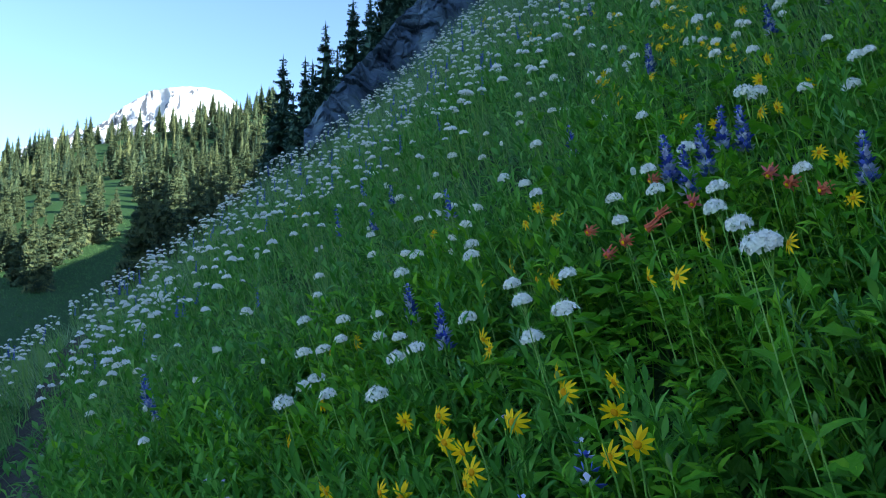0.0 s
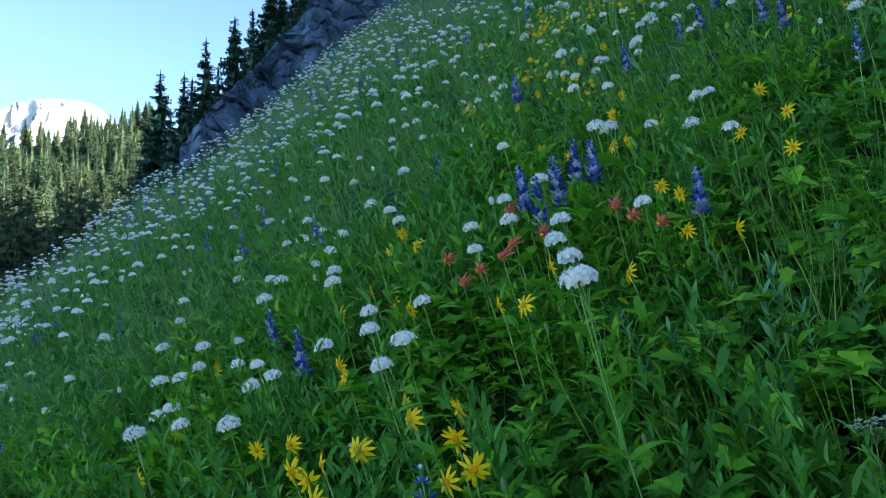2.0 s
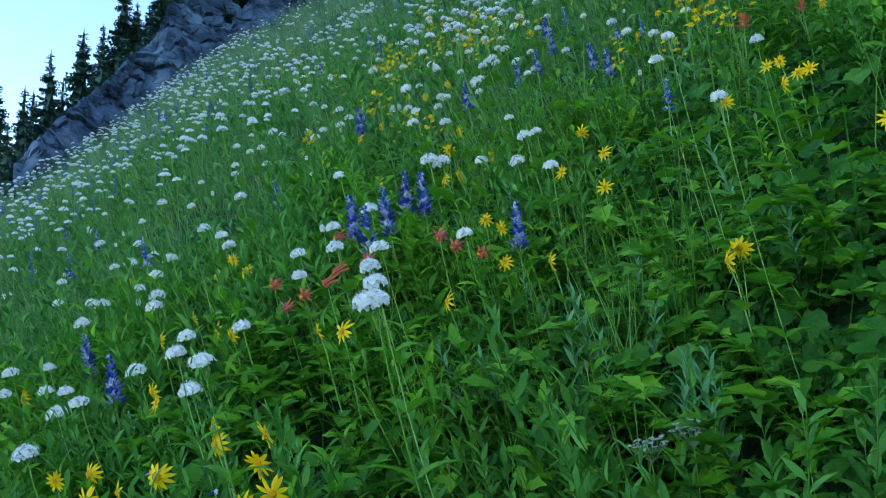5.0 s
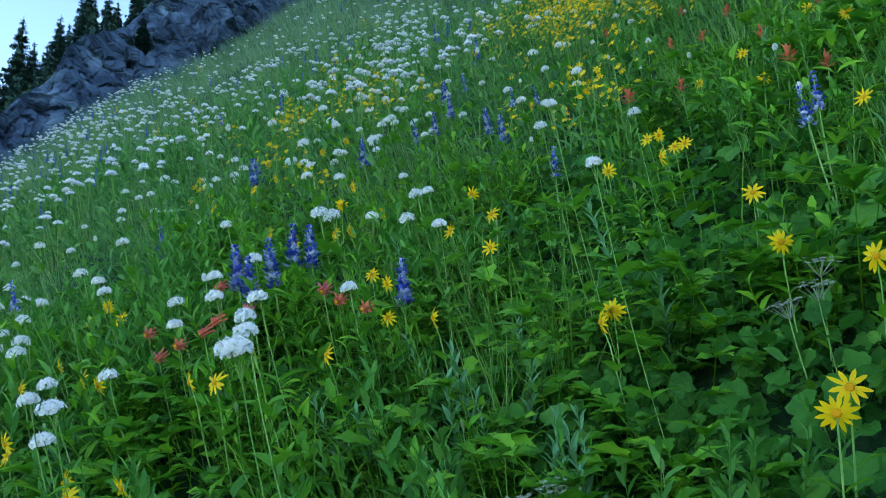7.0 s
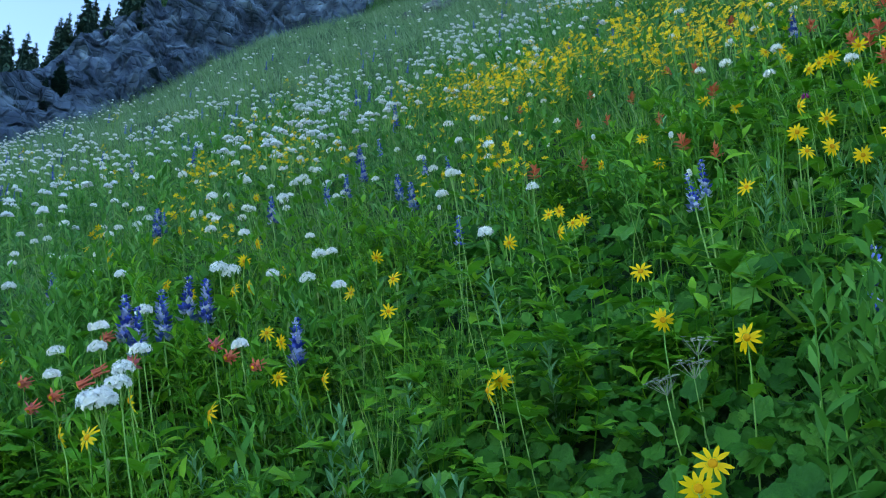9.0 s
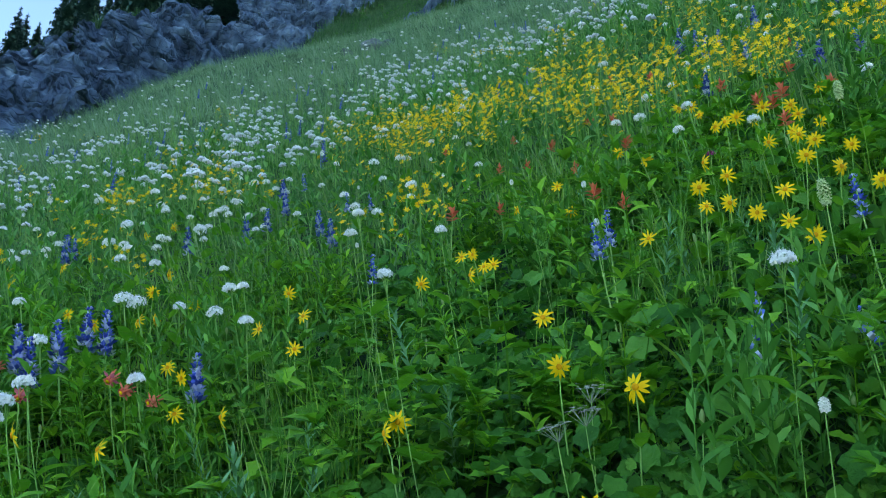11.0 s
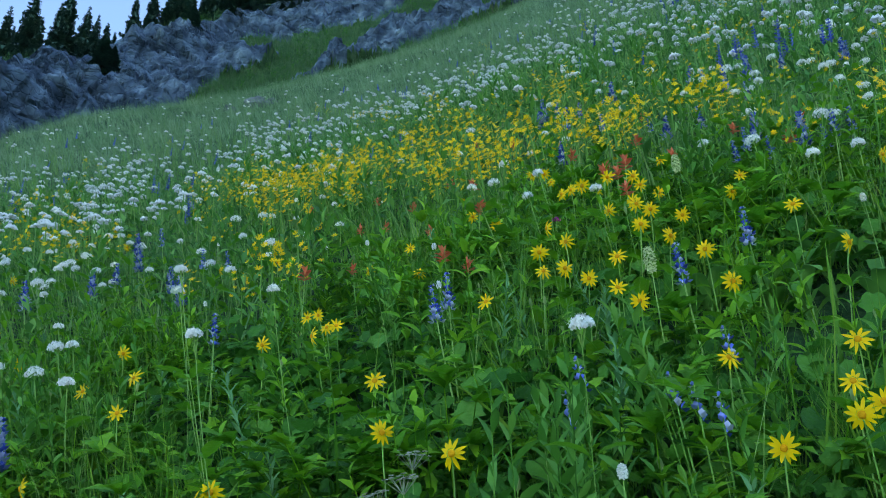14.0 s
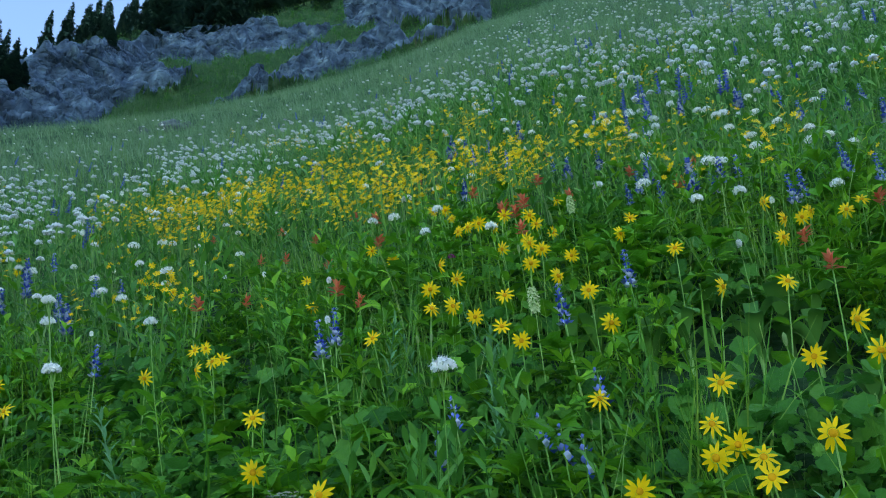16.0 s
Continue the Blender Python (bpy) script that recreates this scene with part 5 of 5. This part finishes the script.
def daisy_spray(seed, top):
    """Several small yellow daisies on one stem, turned all ways."""
    r = np.random.default_rng(seed)
    out = []
    for k in range(12):
        at = top + Vector((r.normal(0, 0.04), r.normal(0, 0.04), r.uniform(-0.08, 0.05)))
        face = Vector((r.normal(0, 0.5), r.normal(0, 0.5), r.uniform(0.1, 1.0))) + DOWN * 0.8
        out.append(star(r.uniform(0.0095, 0.0145), 6, r.uniform(-0.2, 0.5), 0.24, 0.61).moved(aim(at, face, r.uniform(0, 6))))
    return Shape.joined(out)


def build_flowers():
    up = DOWN * 0.12
    top = Vector((up.x, up.y, 0.40))
    stem = tube([(0, 0, 0), tuple(top * 0.5 + DOWN * 0.02), tuple(top)], 0.0034, 0.0026, 3)
    domes = [cap_head(s).moved(aim(top, Vector((0, 0, 1)) + DOWN * 0.16)) for s in range(5)]
    val = [make_valerian(s) for s in range(6)]
    for k, (x, y, h, width) in enumerate(TALL_VALERIAN):
        set_flower(make_valerian(40 + k, width > 0.038, h * 0.92, 0.38, width), x, y, h, 0)
    grow("valerian", val, VALERIAN, 0.44, 280, [("valerian_stems", [stem]), ("valerian_heads", domes)], [M_STEM, M_WHITE], "many white domed valerian flowers across the slope")
    arn = [make_arnica(s) for s in range(8)] + [make_arnica(20 + s, False) for s in range(6)]
    daisies = [daisy_spray(s, top) for s in range(5)]
    grow("arnica", arn, ARNICA, 0.36, 290, [("arnica_stems", [stem]), ("arnica_heads", daisies)], [M_STEM, M_YELLOW], "yellow daisies massed on the slope")
    lup = [make_lupine(s) for s in range(4)] + [make_lupine(7, False, True), make_lupine(8, False, True), make_lupine(9, True)]
    fl = bloom().moved(Matrix.Scale(1.9, 4))
    far_spike = Shape.joined([fl.moved(leafy(top + Vector((0, 0, -0.13 + 0.022 * i)), i * 2.1 + j * 2.094, 0.2, 1.1 - 0.08 * i)) for i in range(7) for j in range(3)])
    grow("lupine", lup, LUPINE, 0.46, 150, [("lupine_stems", [stem]), ("lupine_heads", [far_spike])], [M_STEM, M_BLUE], "blue lupine spikes across the slope")
    red = [make_paintbrush(s) for s in range(4)]
    grow("paintbrush", red, PAINTBRUSH, 0.38, 90, [("paintbrush_heads", [star(0.02, 6, 0.8, 0.3, 0.8).moved(aim(top, (0, 0, 1)))])], [M_BRACT], "red paintbrush flowers on the slope")
    bis = [make_bistort(s) for s in range(3)]
    grow("bistort", bis, BISTORT, 0.40, 70, [("bistort_heads", [spike_shape(3, 0.03, 0.009, 14, 0.008).moved(Matrix.Translation(top))])], [M_WHITE], "white bistort spikes on the slope")
    col = [make_columbine(s) for s in range(3)]
    for i, (x, y) in enumerate(COLUMBINE):
        set_flower(col[i % 3], x, y, 0.38)


build_flowers()


# ---- single plants and small things ----
M_LILY = mat("lily_leaf", [(0.2, (0.075, 0.220, 0.036)), (0.5, (0.115, 0.295, 0.050)), (0.8, (0.170, 0.375, 0.075))], 0.5, 4, 3, "object", through_light=0.3)
M_DRY = mat("dry_umbel", [(0.2, (0.20, 0.24, 0.15)), (0.8, (0.42, 0.44, 0.32))], 0.8, 60, 2, "island")
M_LILAC = mat("lilac_petal", [(0.2, (0.50, 0.36, 0.66)), (0.8, (0.66, 0.52, 0.78))], 0.6, 40, 2, "island", through_light=0.3)
M_PURPLE = mat("purple_petal", [(0.2, (0.28, 0.03, 0.16)), (0.8, (0.42, 0.07, 0.26))], 0.6, 40, 2, "island", through_light=0.2)
M_CREAM = mat("cream_petal", [(0.2, (0.45, 0.55, 0.22)), (0.8, (0.62, 0.68, 0.34))], 0.6, 40, 2, "island", through_light=0.2)
M_BOULDER = mat("pale_rock", [(0.3, (0.09, 0.11, 0.11)), (0.7, (0.22, 0.25, 0.25))], 0.9, 3, 10, bump=0.7, bump_scale=8)
M_POD = mat("seed_pod", [(0.2, (0.16, 0.26, 0.08)), (0.8, (0.26, 0.36, 0.12))], 0.6, 50, 2, "object", through_light=0.2)


def pleated_leaf(length, width, curl):
    """A large leaf with long ridges, along +x."""
    n, m = 9, 13
    p = np.zeros((n + 1, m, 3))
    for i in range(n + 1):
        t = i / n
        w = width * 0.5 * max(1.95 * t ** 0.75 * (1 - t) ** 0.55, 0.05)
        for j in range(m):
            u = j / (m - 1) * 2 - 1
            p[i, j] = (length * t * math.cos(curl * t), w * u, length * (0.3 * t - curl * 0.55 * t ** 3) + 7.0 * w * w * u * u + 0.0016 * (j % 2) * (1 - 0.6 * t))
    return grid_shape(p)


def corn_lily(x, y, size, seed):
    r = np.random.default_rng(seed)
    root = tagged(new("corn_lily"), "clump of large pleated green corn lily leaves", "plant", "corn lilies")
    root.matrix_basis = pose(x, y, float(height(x, y)) - 0.01)
    part("stem", tube([(0, 0, 0), tuple(DOWN * 0.01 + Vector((0, 0, 0.05 * size))), tuple(DOWN * 0.01 + Vector((0, 0, 0.10 * size)))], 0.006, 0.004, 6), M_STEM, root)
    for k in range(9):
        lf = pleated_leaf(size * r.uniform(0.125, 0.175), size * r.uniform(0.042, 0.06), r.uniform(0.5, 1.3))
        part("leaf", lf.moved(leafy(DOWN * 0.01 + Vector((0, 0, 0.03 + 0.012 * k * size)), k * 2.4 + r.normal(0, 0.3), r.uniform(0.5, 1.05))), M_LILY, root)


for i, (x, y, s) in enumerate(LILIES):
    corn_lily(x, y, s, 200 + i)


def simple_flower(name, label, category, group, head_name, shape, material, at, h, seed, lean=0.28, leaf=0.06):
    """A bare stem with one head, standing on the slope."""
    r = np.random.default_rng(seed)
    pts = stem_points(0.27, lean, r, 6)
    root = tagged(new(name), label, category, group)
    part("stem", tube(pts, 0.0019, 0.0012), M_STEM, root)
    part("leaf", leaf_shape(leaf, leaf * 0.3, 3, 0.5, 0.3).moved(leafy(pts[2], r.uniform(0, 6), 0.6)), M_HERB, root)
    tagged(part(head_name, shape.moved(aim(pts[-1], Vector((0, 0, 1)) + DOWN * 0.35)), material, root), kind="stuff")
    set_flower((root, pts[-1]), at[0], at[1], h)


def umbel_shape(seed):
    r = np.random.default_rng(seed)
    out = []
    for k in range(14):
        a, q = k * 2.4, 0.036 * math.sqrt((k + 0.5) / 14)
        tip = Vector((math.cos(a) * q, math.sin(a) * q, 0.012 + r.normal(0, 0.002)))
        out.append(tube([(0, 0, -0.02), tuple(tip)], 0.0008, 0.0006, 3))
        for j in range(9):
            b2 = j * 2.4
            out.append(star(0.0026, 4, 0.5).moved(aim(tip + Vector((math.cos(b2), math.sin(b2), 0)) * 0.006 * math.sqrt(j / 9) + Vector((0, 0, 0.003)), r.normal(0, 0.4, 3) + np.array([0, 0, 1]), b2)))
    return Shape.joined(out)


for i, at in enumerate(((0.87, 1.05), (0.82, 1.09), (1.27, 0.95), (1.36, 0.95), (1.31, 0.92))):
    simple_flower("faded_umbel", "faded grey green umbel gone to seed", "flower", "faded umbels", "umbel", umbel_shape(i), M_DRY, at, 0.29, 300 + i)
for i, at in enumerate(((1.86, 0.72), (2.53, 0.98))):
    simple_flower("pale_spike", "pale cream flower spike on a straight stem", "flower", "pale spikes", "flower_head", spike_shape(i, 0.05, 0.010, 60, 0.005), M_CREAM, at, 0.38, 310 + i)
simple_flower("clover", "dark purple clover head in the meadow", "flower", "", "flower_head", dome_head(5, 0.011, 40, 0.004), M_PURPLE, (2.19, 1.22), 0.32, 320)
for i, at in enumerate(((0.10, 1.47), (-0.60, 2.19), (-0.55, 2.13), (-0.50, 1.97))):
    simple_flower("aster", "pale lilac aster on a thin stem", "flower", "asters", "petal_ring", Shape.joined(ray_petals(i, 0.014, 16, 0.1)), M_LILAC, at, 0.34, 330 + i)
pod = tube([(0, 0, -0.030), (0, 0, -0.02), (0, 0, -0.008), (0, 0, 0.004)], 0.006, 0.006, 7)
pod.v[:7] *= (0.25, 0.25, 1)
pod.v[21:] *= (0.3, 0.3, 1)
for i, at in enumerate(((0.84, 1.40), (0.82, 1.44), (0.90, 1.44), (1.40, 0.74), (1.52, 0.55), (1.60, 0.40))):
    simple_flower("seed_pod_stalk", "green seed pod on a thin stalk", "flower", "seed pods", "pod", pod, M_POD, at, 0.26, 340 + i)

bud = tube([(0, 0, -0.016), (0, 0, -0.009), (0, 0, 0.001), (0, 0, 0.007)], 0.0042, 0.0042, 6)
bud.v[:6] *= (0.35, 0.35, 1)
bud.v[18:] *= (0.25, 0.25, 1)
BUDS = []
for i in range(4):
    pts = stem_points(0.27, 0.22, np.random.default_rng(400 + i), 6)
    root = tagged(new("bud_stalk"), "thin green stalk with a closed bud", "flower", "bud stalks")
    part("stem", tube(pts, 0.0013, 0.0009), M_STEM, root)
    part("bud", bud.moved(aim(pts[-1], Vector((0, 0, 1)) + DOWN * 0.2)), M_POD, root)
    part("leaf", leaf_shape(0.045, 0.012, 3, 0.4, 0.3).moved(leafy(pts[3], i * 1.7, 0.9)), M_HERB, root)
    BUDS.append((root, pts[-1]))
bx, by, baz, bd = scatter(11, 1.15, 3.0, 12.0, 86.0)
for i in range(min(len(bx), 64)):
    set_flower(BUDS[i % 4], float(bx[i]), float(by[i]), rng.uniform(0.22, 0.36))


def boulder(x, y, size, seed):
    bm = bmesh.new()
    bmesh.ops.create_icosphere(bm, subdivisions=4, radius=size)
    for v in bm.verts:
        w = v.co / size + Vector((seed, 0, 0))
        v.co *= 0.8 + 0.35 * noise.noise(w * 1.4) + 0.18 * (noise.voronoi(w * 2.2)[0][1] - noise.voronoi(w * 2.2)[0][0])
        v.co.z *= 0.6
    me = bpy.data.meshes.new("boulder")
    bm.to_mesh(me)
    bm.free()
    me.materials.append(M_BOULDER)
    ob = new("boulder", me)
    ob.matrix_basis = pose(x, y, float(height(x, y)) + size * 0.15, 0, 0, seed * 40)
    return tagged(ob, "grey boulder half sunk in the grassy slope", "rock", "boulders")


for i, (x, y, s) in enumerate(((11.3, 19.0, 0.45), (10.7, 19.6, 0.25), (12.0, 19.4, 0.22))):
    boulder(x, y, s, i + 1)
